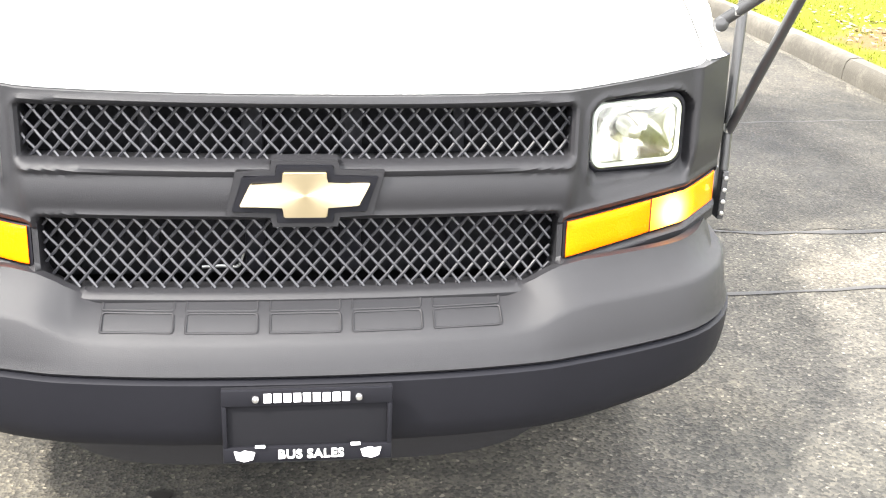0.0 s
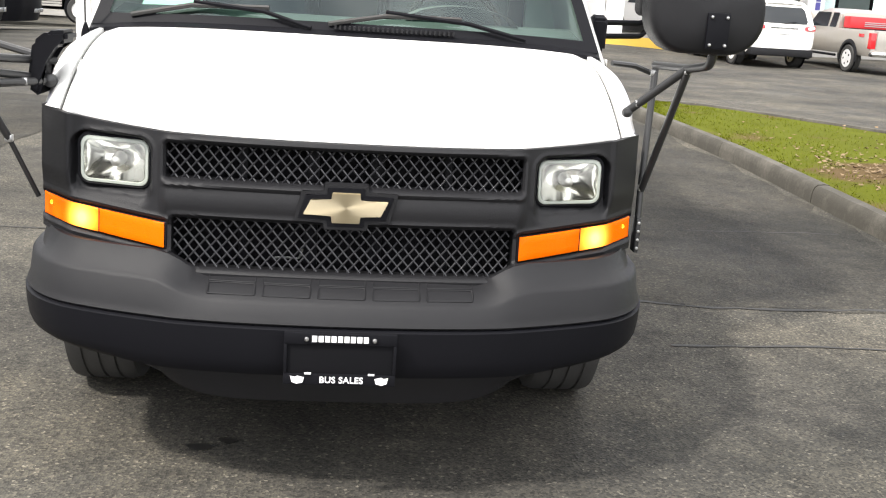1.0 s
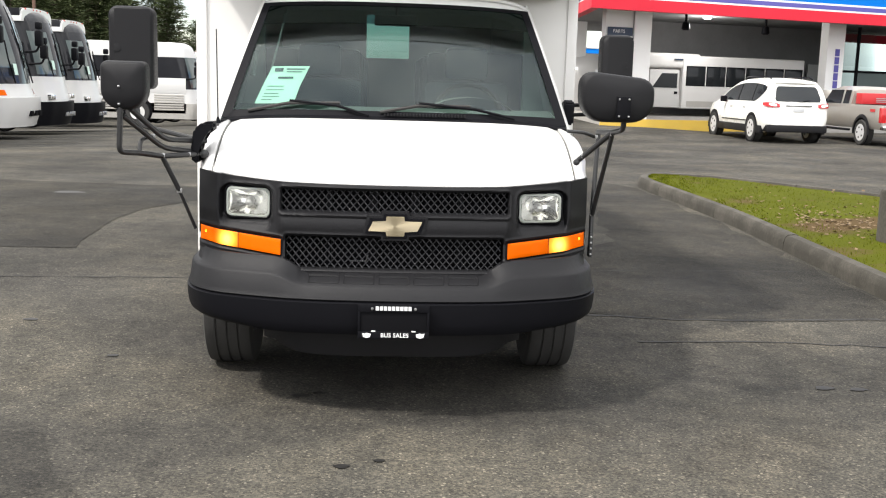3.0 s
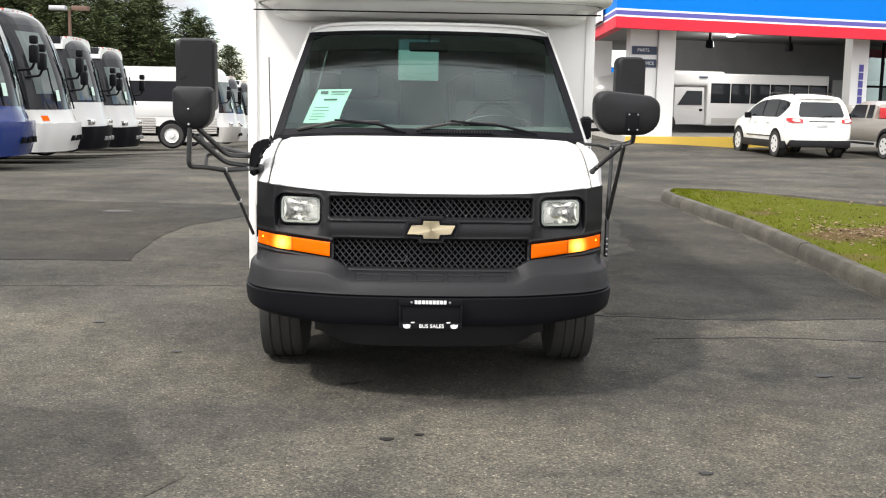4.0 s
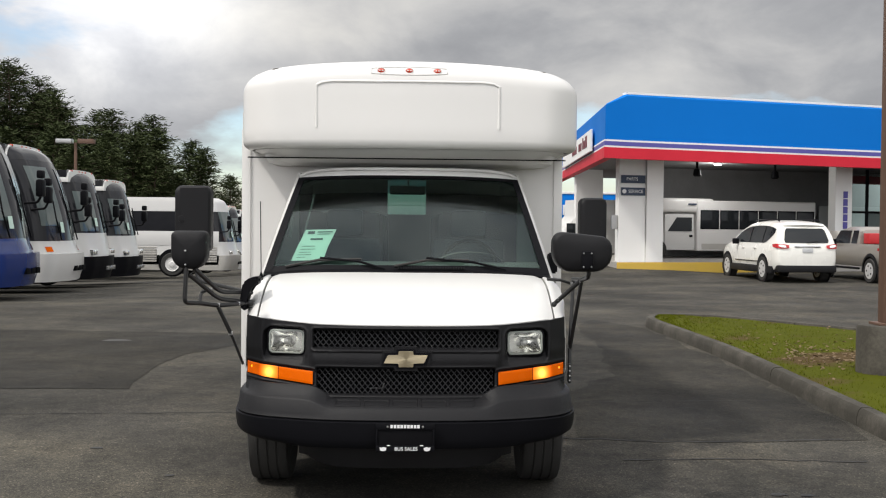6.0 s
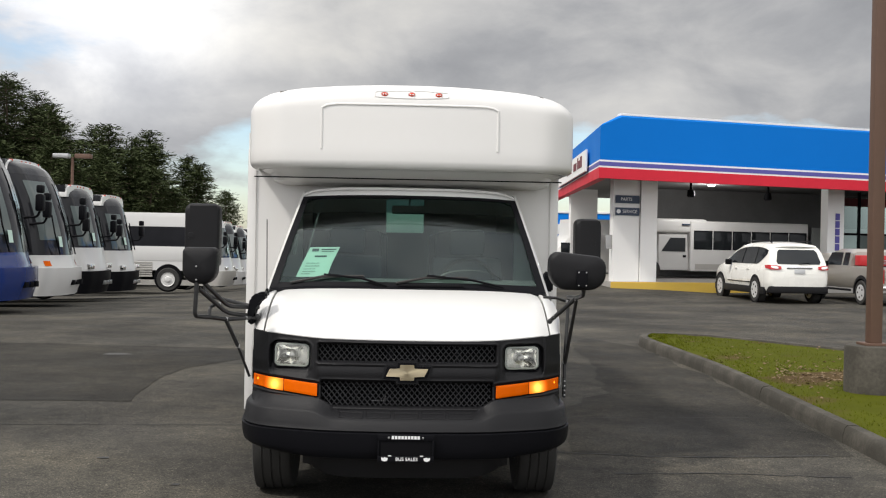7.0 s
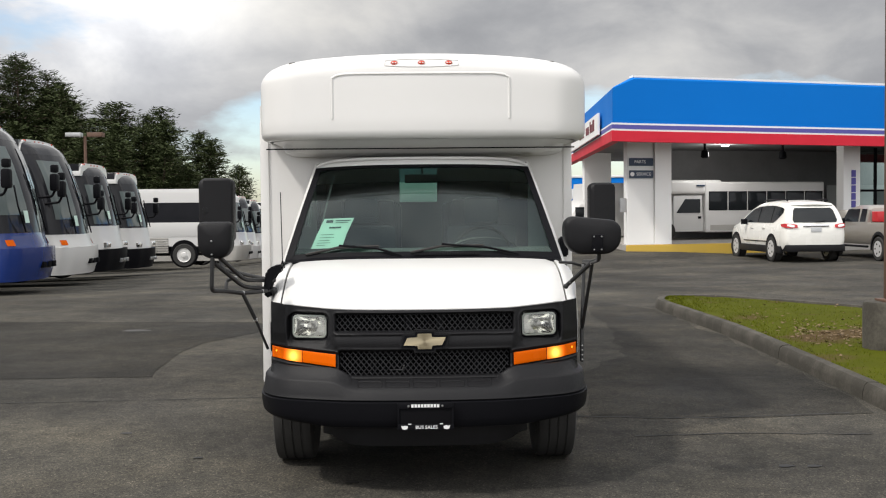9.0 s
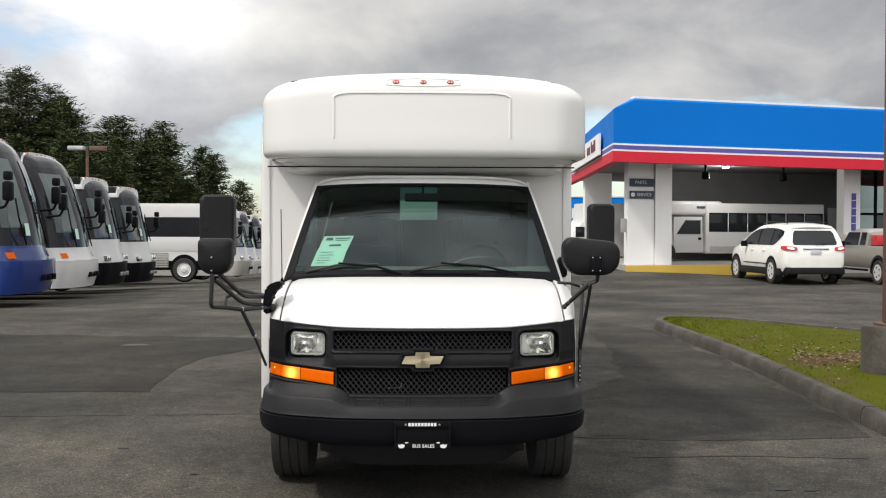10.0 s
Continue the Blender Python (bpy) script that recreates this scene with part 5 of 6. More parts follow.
pier1 = pier(0.85, 2.0, 1.05, 0.9, "broad white painted pier with two small signs")
pier(1.92, 1.85, 0.66, 0.9, "white painted pier")
pier2 = pier(9.80, 1.75, 0.74, 0.8, "white painted pier with a vertical number panel")
pier(0.25, 11.5, 1.3, 0.9, "white painted rear pier")
p = [site(0.7, 1.13), site(RL, 1.13), site(RL, BL + 6), site(0.7, BL + 6)]
part("slab", prism([(q.x, q.y) for q in p], "z", -0.1, 0.385), material("pale_slab", (0.42, 0.40, 0.37), 0.8, amount=0.5, noise_scale=12), station, "concrete floor slab")
p = [site(0.65, 0.98), site(8.6, 0.98), site(8.6, 1.12), site(0.65, 1.12)]
part("yellow_kerb", prism([(q.x, q.y) for q in p], "z", -0.1, 0.40, 0.02), YELLOW, station, "yellow painted kerb")
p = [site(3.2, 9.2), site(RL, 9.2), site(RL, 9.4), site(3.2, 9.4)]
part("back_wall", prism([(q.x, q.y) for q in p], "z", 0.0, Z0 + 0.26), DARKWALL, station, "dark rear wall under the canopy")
for a in (11.2, 12.9, 14.6, 16.3):
    q = site(a, 5.5)
    part("mullion", box(q.x - 0.05, q.x + 0.05, q.y - 0.05, q.y + 0.05, 0.2, Z0 + 0.2), PLASTIC_DARK, station)
for z in (1.05, 2.35):
    part("transom", tube([site(11.2, 5.5, z), site(16.3, 5.5, z)], 0.045, 6), PLASTIC_DARK, station)
PANE = glass("shop_glass", (0.75, 0.8, 0.8), 0.02, 0.6)
for k in range(3):
    for z0, z1 in ((0.3, 1.0), (1.1, 2.3), (2.4, Z0)):
        a, b = site(11.26 + 1.7 * k, 5.5), site(12.84 + 1.7 * k, 5.5)
        part("window_pane", loft([[(a.x, a.y, z0), (b.x, b.y, z0)], [(a.x, a.y, z1), (b.x, b.y, z1)]]), PANE, station, "", False)
q = [site(10.9, 6.4), site(18, 6.4), site(18, 6.5), site(10.9, 6.5)]
part("inner_wall", prism([(v.x, v.y) for v in q], "z", 0.2, 2.6), HEADLINER, station, "pale inner wall behind glass")


def panel_on(name, a0, a1, z0, z1, b, mat, parent, label="", thick=0.05):
    q = [site(a0, b - thick), site(a1, b - thick), site(a1, b), site(a0, b)]
    return part(name, prism([(v.x, v.y) for v in q], "z", z0, z1, 0.006), mat, parent, label)


TURN = math.degrees(math.atan2(RIGHT.y, RIGHT.x))
for z0, word, off in ((3.20, "PARTS", 0.42), (2.76, "SERVICE", 0.56)):
    sg = panel_on("wall_sign", 0.92, 1.87, z0, z0 + 0.28, 1.995, SIGN_DARK, pier1, "small dark blue wall sign with pale lettering", 0.07)
    c = site(0.92 + off, 1.92)
    lettering("lettering", word, 0.16, PRINT, sg, pose(c.x + 0.006, c.y - 0.012, z0 + 0.14, 90, 0, TURN))
    if word == "SERVICE":
        c = site(1.04, 1.915)
        part("roundel", lathe([(0.001, -0.02), (0.075, -0.02), (0.075, 0.0)], "y", 16, (c.x, c.y, z0 + 0.14)), PRINT, sg)
for k in range(5):
    panel_on("number_bar", 10.14, 10.34, 2.80 - 0.29 * k, 3.06 - 0.29 * k, 1.745, PURPLE, pier2, "dark blue bar", 0.02)
panel_on("meter_box", 0.60, 0.84, 1.55, 2.05, 2.3, STEEL, pier1, "grey meter box", 0.15)
# long pale name board on the canopy's side
n2 = Vector((-BACK.y, BACK.x))
def side_board(b0, b1, z0, z1, out):
    a, c = CORNER + BACK * b0 + n2 * out, CORNER + BACK * b1 + n2 * out
    d, e = CORNER + BACK * b1 + n2 * (out - 0.08), CORNER + BACK * b0 + n2 * (out - 0.08)
    return prism([(v.x, v.y) for v in (a, c, d, e)], "z", z0, z1, 0.01)
board = part("name_board", side_board(2.9, 14.0, Z0 + 0.42, Z0 + 1.22, 0.16), STUCCO, station, "long white name board with dark red lettering bars")
MAROON = material("maroon_letter", (0.16, 0.04, 0.05), 0.6)
for k, (w, h) in enumerate(((0.5, 0.42), (0.42, 0.3), (0.2, 0.44), (0.42, 0.3), (0.38, 0.3), (0.9, 0.0), (0.42, 0.3), (0.42, 0.3), (0.5, 0.42))):
    if h:
        b = 4.0 + 0.62 * k
        part("letter_bar", side_board(b, b + w, Z0 + 0.66, Z0 + 0.66 + h, 0.185), MAROON, board, smooth=False)
for a, b in ((4.5, 4.2), (8.1, 4.6)):
    c = site(a, b, Z0)
    fl = part("floodlight", lathe([(0.05, 0.25), (0.05, 0.0), (0.13, -0.05), (0.16, -0.28), (0.10, -0.33)], "z", 14, c), PLASTIC_DARK, station, "dark hanging lamp")
c = site(5.5, 4.6, Z0 + 0.18)
part("ceiling_lamp", lathe([(0.16, 0.04), (0.16, 0.0), (0.12, -0.03)], "z", 20, c), material("lit_ceiling_lamp", (0.9, 0.95, 1.0), 0.5, emit=0.5), station, "round lit ceiling lamp")
lamp_data = bpy.data.lights.new("canopy_lamp", "POINT")
lamp_data.energy, lamp_data.color, lamp_data.shadow_soft_size = 110, (1.0, 0.98, 0.95), 0.15
canopy_lamp = new("canopy_lamp", lamp_data)
canopy_lamp.location = site(5.5, 4.6, Z0 - 0.12)
# further sign canopy of another building beyond
sign2 = root("far_canopy", "distant blue and red canopy behind the building", "building", (7.4, 62.0, -1.15))
part("fascia_panel", box(-4, 6.0, 0, 6, 3.2, 4.9, 0.02), BLUE, sign2)
part("fascia_band", box(-4, 6.0, -0.03, 6, 2.75, 3.19, 0.02), RED, sign2)
part("coping", box(-4, 6.0, -0.05, 6, 4.91, 5.06, 0.02), STUCCO, sign2)
part("wall", box(-3.5, 5.5, 2.0, 6, -0.2, 2.74), DARKWALL, sign2)
for k in range(2, 5):
    part("letter_bar", box(1.3 + 0.55 * k, 1.7 + 0.55 * k, -0.06, 0.0, 3.55, 4.2), PRINT, sign2, smooth=False)

# ---- vehicles ----
TYRE_R = [(0.62, -0.46), (0.66, -0.5), (0.93, -0.5), (1.0, -0.38), (1.0, 0.38), (0.93, 0.5), (0.66, 0.5), (0.62, 0.46)]


def road_wheel(parent, c, r, w, rim_mat, spokes=5):
    t = part("wheel", lathe([(a * r, b * w) for a, b in TYRE_R], "x", 28, c), RUBBER, parent, "black tyre with bright rim")
    part("rim", lathe([(0.05 * r, -0.55 * w), (0.20 * r, -0.54 * w), (0.55 * r, -0.49 * w), (0.62 * r, -0.52 * w), (0.66 * r, -0.51 * w), (0.66 * r, 0.51 * w), (0.62 * r, 0.52 * w), (0.55 * r, 0.49 * w), (0.20 * r, 0.54 * w), (0.05 * r, 0.55 * w)], "x", 24, c), rim_mat, t)
    for k in range(spokes):
        a = 2 * math.pi * k / spokes
        for sx in (-1, 1):
            u, v = math.cos(a), math.sin(a)
            part("rim_hole", lathe([(0.001, sx * 0.005), (0.085 * r, sx * 0.003), (0.085 * r, 0.0)], "x", 8, (c[0] + sx * 0.53 * w, c[1] + 0.4 * r * u, c[2] + 0.4 * r * v)), BLACK, t)


def car_body(stations, parent, mat, name="body", label=""):
    """Loft a car's shell: each station is (y, [(half width, z), ...]) from sill to roof line, mirrored."""
    rows = [[(-h, y, z) for h, z in prof] + [(h, y, z) for h, z in reversed(prof)] for y, prof in stations]
    return part(name, loft(rows, closed=True, caps=True), mat, parent, label)


SUV_WHITE = material("cream_white_paint", (0.80, 0.79, 0.74), 0.25, coat=0.5, amount=0.1, second=(0.72, 0.70, 0.64), noise_scale=10)
ALLOY = material("painted_alloy", (0.72, 0.72, 0.72), 0.35, 0.3, amount=0.3, noise_scale=30)
TAIL_RED = material("tail_lamp_red", (0.50, 0.015, 0.02), 0.15, coat=0.5, amount=0.3, noise_scale=40)
COACH_GREY = material("pale_grey_paint", (0.55, 0.56, 0.57), 0.3, coat=0.3, amount=0.2, noise_scale=5)
SILVER = material("champagne_silver_paint", (0.36, 0.335, 0.30), 0.35, 0.35, coat=0.4, amount=0.2, noise_scale=10)
TOOLBOX = material("red_toolbox", (0.52, 0.03, 0.035), 0.35, amount=0.3, noise_scale=10)
suv = root("suv", "cream white sport utility vehicle parked facing the building", "car", (11.78, 25.1, rise(11.8, 25.5)), 3.0)
suv.scale = (1.0, 1.0, 1.06)
SUV_ROOF = [(0.0, 0.93), (0.02, 1.00), (0.05, 1.09), (0.10, 1.20), (0.16, 1.33), (0.23, 1.47), (0.30, 1.58), (0.38, 1.65), (0.55, 1.69), (0.9, 1.725), (1.3, 1.745), (1.8, 1.745), (2.3, 1.72), (2.7, 1.66), (3.05, 1.54), (3.4, 1.36), (3.75, 1.15), (4.0, 1.07), (4.45, 1.0), (4.8, 0.90), (5.0, 0.80), (5.1, 0.70)]
SUV_WIDTH = [(0.0, 0.80), (0.02, 0.86), (0.06, 0.905), (0.14, 0.94), (0.3, 0.965), (0.6, 0.985), (1.0, 0.99), (3.6, 0.99), (4.2, 0.96), (4.6, 0.91), (4.9, 0.80), (5.1, 0.60)]


def suv_half(y, z):
    """Half width of the shell at a height above the belt."""
    top, w = lerp(y, SUV_ROOF), lerp(y, SUV_WIDTH)
    belt = min(1.04, top - 0.06)
    return w * 0.965 - 0.25 * (z - belt) - 0.10 * (z - belt) ** 2


def suv_section(y):
    top, w = lerp(y, SUV_ROOF), lerp(y, SUV_WIDTH)
    lo, belt = 0.30 + 0.14 * max(0, 1 - y / 0.3), min(1.04, top - 0.06)
    prof = [(w * 0.90, lo), (w * 0.975, lo + 0.12), (w * 0.995, 0.60), (w, 0.72), (w * 0.995, min(0.86, belt - 0.05)), (w * 0.98, belt - 0.03), (w * 0.965, belt)]
    for f, tuck in ((0.3, 0.0), (0.6, 0.0), (0.8, 0.008), (0.91, 0.04), (0.97, 0.09), (1.0, 0.17)):
        z = belt + (top - belt) * f
        prof.append((suv_half(y, z) - tuck, z))
    return y, prof + [(0.30, top + 0.018), (0.0001, top + 0.024)]


car_body([suv_section(y) for y, _ in SUV_ROOF], suv, SUV_WHITE, "body", "cream white painted body")
tail = [(z, y) for y, z in SUV_ROOF]
rows = []
for k in range(7):
    z = 1.13 + 0.068 * k
    hw = 0.70 - 0.10 * (k / 6) - (0.05 if k in (0, 6) else 0.0)
    rows.append([(x * hw, lerp(z, tail) - 0.030 + 0.018 * x * x, z) for x in span(-1, 1, 13)])
part("rear_window", loft(rows), GLASS_DARK, suv, "dark tailgate window")
part("rear_wiper", tube([(0.0, 0.02, 1.13), (0.32, 0.03, 1.17)], 0.010, 6), PLASTIC_DARK, suv)
part("rear_spoiler", loft([[(x, 0.25 + 0.06 * (x / 0.62) ** 2 + d, 1.615 - 0.02 * (x / 0.62) ** 2 + h) for d, h in ((0.0, 0.0), (-0.01, 0.02), (0.03, 0.055), (0.22, 0.085), (0.22, 0.0))] for x in span(-0.64, 0.64, 15)], closed=True, caps=True), SUV_WHITE, suv)
part("lower_bumper", box(-0.90, 0.90, -0.02, 0.5, 0.30, 0.50, 0.04), PLASTIC, suv, "dark grey lower rear bumper")
part("plate", box(-0.16, 0.16, -0.02, 0.03, 0.86, 0.98, 0.004), COACH_GREY, suv, "plain pale number plate")
part("tailgate_trim", box(-0.40, 0.40, -0.012, 0.05, 1.0, 1.055, 0.015), CHROME, suv)
for sx in (-1, 1):
    def lamp_skin(a0, a1, z0, z1, lift):
        rows = []
        for f in span(0, 1, 5):
            row = []
            for u in span(0, 1, 13):
                arc = a0 + (a1 - a0) * u
                zz = z0 + (z1 - z0) * (0.5 + (f - 0.5) * (0.35 + 0.65 * math.sin(math.pi * min(1, 0.15 + u * 0.75)))) + 0.03 * u
                # along the tailgate first, then round the corner on to the flank
                x = min(0.60 + arc, 0.93) if arc < 0.30 else 0.90 + 0.07 * min(1, (arc - 0.30) / 0.2)
                y = -0.012 + 0.05 * max(0, (0.60 + arc - 0.70) / 0.2) ** 2 if arc < 0.30 else 0.04 + (arc - 0.30)
                row.append((sx * (x + lift), y - lift + max(0, zz - 1.0) * 0.35, zz))
            rows.append(row)
        return loft(rows)
    tl = part("tail_lamp", lamp_skin(-0.04, 0.50, 0.955, 1.085, 0.012), TAIL_RED, suv, "red and clear wrap-round tail lamp")
    part("tail_lens", lamp_skin(0.05, 0.26, 0.985, 1.06, 0.018), PRINT, tl)
    def glazing(y0, y1, lift):
        rows = []
        for f in span(0, 1, 6):
            row = []
            for y in span(y0, y1, 12):
                lo = 1.115 + 0.30 * max(0, (1.0 - y) / 0.62) ** 1.6
                hi = max(lo + 0.01, min(lerp(y, SUV_ROOF) - 0.135, 1.615 - 0.10 * max(0, (0.9 - y) / 0.5)))
                z = lo + (hi - lo) * f
                row.append((sx * (suv_half(y, z) + lift), y, z))
            rows.append(row)
        return loft(rows)
    part("window_trim", glazing(0.40, 3.52, 0.006), PLASTIC_DARK, suv)
    for y0, y1 in ((0.46, 1.10), (1.16, 2.12), (2.20, 3.42)):
        part("side_window", glazing(y0, y1, 0.011), GLASS_DARK, suv, "dark side window")
    part("cladding", box(*sorted((sx * 0.88, sx * 0.996)), 0.3, 4.5, 0.25, 0.46, 0.03), PLASTIC, suv)
    part("side_trim", box(*sorted((sx * 0.98, sx * 0.998)), 1.35, 3.3, 0.56, 0.585, 0.004), PLASTIC_DARK, suv)
    part("door_mirror", box(*sorted((sx * 0.97, sx * 1.17)), 3.0, 3.1, 1.05, 1.22, 0.03), PLASTIC_DARK, suv)
    for y in (0.98, 4.0):
        part("wheel_arch", lathe([(0.001, 0), (0.43, 0), (0.43, sx * 0.02)], "x", 28, (sx * 0.975, y, 0.38)), PLASTIC_DARK, suv)
        road_wheel(suv, (sx * 0.87, y, 0.37), 0.37, 0.26, ALLOY)
    for y in (1.5, 2.5):
        part("door_handle", box(*sorted((sx * 0.985, sx * 1.01)), y, y + 0.2, 0.94, 0.975, 0.008), SUV_WHITE, suv)
    part("roof_rail", tube([(sx * 0.62, 0.6, 1.74), (sx * 0.62, 0.8, 1.785), (sx * 0.62, 2.3, 1.78), (sx * 0.62, 2.5, 1.73)], 0.018, 6), PLASTIC_DARK, suv)

pick = root("pickup_truck", "champagne silver pickup truck with a red toolbox in its bed", "truck", (14.75, 24.4, rise(14.7, 25)), 3.0)
P = lambda w, top: [(w * 0.92, 0.48), (w * 0.99, 0.62), (w, 0.85), (w * 0.985, top - 0.08), (w * 0.95, top)]
car_body([(0.0, P(0.86, 1.16)), (0.04, P(0.885, 1.17)), (0.4, P(0.89, 1.17)), (1.85, P(0.89, 1.16)), (4.0, P(0.89, 1.12)), (4.9, P(0.86, 1.08)), (5.15, P(0.74, 1.0))], pick, SILVER, "body", "champagne silver painted body")
part("bed_floor", box(-0.78, 0.78, 0.08, 1.78, 1.10, 1.176), BLACK, pick)
C2 = lambda w, top: [(w, 1.10), (w - 0.04, 1.3), (w - 0.10, 1.55), (w - 0.17, top - 0.04), (w - 0.27, top), (0.0001, top + 0.01)]
car_body([(1.86, C2(0.86, 1.2)), (1.92, C2(0.87, 1.6)), (2.02, C2(0.87, 1.68)), (2.9, C2(0.87, 1.70)), (3.4, C2(0.87, 1.60)), (4.1, C2(0.83, 1.12))], pick, SILVER, "cab")
part("rear_window", loft([[(x, 1.87 + 0.10 * k, 1.24 + 0.36 * k) for x in (-0.64 + 0.04 * k, 0.64 - 0.04 * k)] for k in (0, 1)]), GLASS_DARK, pick, "dark rear cab window", False)
part("toolbox", box(-0.74, 0.74, 1.45, 1.80, 1.18, 1.50, 0.02), TOOLBOX, pick, "red steel toolbox across the bed")
for k in range(3):
    part("toolbox_vent", box(-0.30, 0.62, 1.44, 1.452, 1.24 + 0.05 * k, 1.262 + 0.05 * k), STEEL, pick)
part("tailgate", box(-0.72, 0.72, -0.025, 0.02, 0.66, 1.15, 0.012), SILVER, pick, "silver tailgate")
part("rear_bumper", box(-0.88, 0.88, -0.16, 0.03, 0.48, 0.62, 0.03), CHROME, pick, "chrome rear bumper")
part("plate", box(-0.16, 0.16, -0.175, -0.16, 0.50, 0.62, 0.004), PAPER, pick)
for sx in (-1, 1):
    part("tail_lamp", box(*sorted((sx * 0.74, sx * 0.895)), -0.03, 0.12, 0.68, 1.10, 0.02), TAIL_RED, pick, "tall red tail lamp")
    part("decal", box(*sorted((sx * 0.894, sx * 0.898)), 0.35, 0.62, 0.98, 1.06), TAIL_RED, pick)
    for y0, y1 in ((1.98, 2.35), (2.45, 3.25)):
        rows = [[(sx * 0.862, y0, 1.18), (sx * 0.862, y1 + (0.3 if y1 > 3 else 0), 1.18)], [(sx * 0.775, y0 + 0.03, 1.58), (sx * 0.775, y1, 1.58)]]
        part("side_window", loft(rows), GLASS_DARK, pick, "", False)
    part("door_mirror", box(*sorted((sx * 0.88, sx * 1.08)), 3.3, 3.4, 1.12, 1.3, 0.03), PLASTIC_DARK, pick)
    for y in (1.05, 4.15):
        flare = [[(sx * (0.88 + 0.03), y + 0.50 * math.cos(a), 0.40 + 0.50 * math.sin(a)), (sx * (0.93), y + 0.46 * math.cos(a), 0.40 + 0.46 * math.sin(a)), (sx * 0.93, y + 0.40 * math.cos(a), 0.40 + 0.40 * math.sin(a)), (sx * 0.87, y + 0.40 * math.cos(a), 0.40 + 0.40 * math.sin(a))] for a in span(-0.2, math.pi + 0.2, 15)]
        part("wheel_flare", loft(flare), PLASTIC, pick, "dark grey wheel flare")
        part("wheel_arch", lathe([(0.001, 0), (0.42, 0), (0.42, sx * 0.02)], "x", 24, (sx * 0.872, y, 0.40)), BLACK, pick)
        road_wheel(pick, (sx * 0.80, y, 0.37), 0.37, 0.25, ALLOY)
    part("sill_step", tube([(sx * 0.92, 1.7, 0.42), (sx * 0.92, 3.5, 0.42)], 0.035, 8), PLASTIC_DARK, pick)

# coaches parked in a row, noses towards the yard
COACH_DARK = material("coach_black_glass", (0.010, 0.011, 0.013), 0.10, spec=0.3, amount=0.5, second=(0.03, 0.03, 0.034), noise_scale=2, stain_scale=0.5)
COACH_GLASS = material("coach_windscreen", (0.045, 0.062, 0.060), 0.05, spec=0.6, coat=0.4, amount=0.7, second=(0.11, 0.14, 0.135), noise_scale=2.5, stain_scale=0.9)
COACH_BLUE = material("deep_blue_paint", (0.008, 0.030, 0.17), 0.2, coat=0.6, amount=0.2, noise_scale=5)
CORRUGATED = material("ribbed_aluminium", (0.52, 0.50, 0.46), 0.4, 0.4, amount=0.3, noise_scale=20)


def coach_ring(f, z, r=0.42, w=2.6, length=12.2, bow=0.16):
    out = [(-length, 0, z), (f - r, 0, z)]
    for k in range(1, 7):
        a = radians(15 * k)
        out.append((f - r + r * math.sin(a), r - r * math.cos(a), z))
    for y in span(r, w - r, 7)[1:-1]:
        out.append((f + bow * math.sin(math.pi * (y - r) / (w - 2 * r)), y, z))
    for k in range(6):
        a = radians(90 - 15 * k)
        out.append((f - r + r * math.sin(a), w - r + r * math.cos(a), z))
    return out + [(f - r, w, z), (-length, w, z)]


def front_x(z, lean):
    if lean > 0.55:
        return lerp(z, [(0.3, -0.10), (0.55, 0.02), (0.92, 0.02), (1.10, -0.07), (1.42, -0.12), (1.8, -0.19), (2.2, -0.31), (2.6, -0.44), (2.9, -0.57), (3.12, -0.69), (3.26, -0.79), (3.36, -0.90), (3.43, -1.05), (3.47, -1.30)])
    return lerp(z, [(0.3, -0.10), (0.55, 0.0), (0.95, 0.02), (1.15, -0.04), (1.45, -0.08), (2.0, -0.18), (2.5, -0.29), (2.9, -0.40), (3.15, -0.49), (3.30, -0.57), (3.40, -0.68), (3.47, -0.9)])


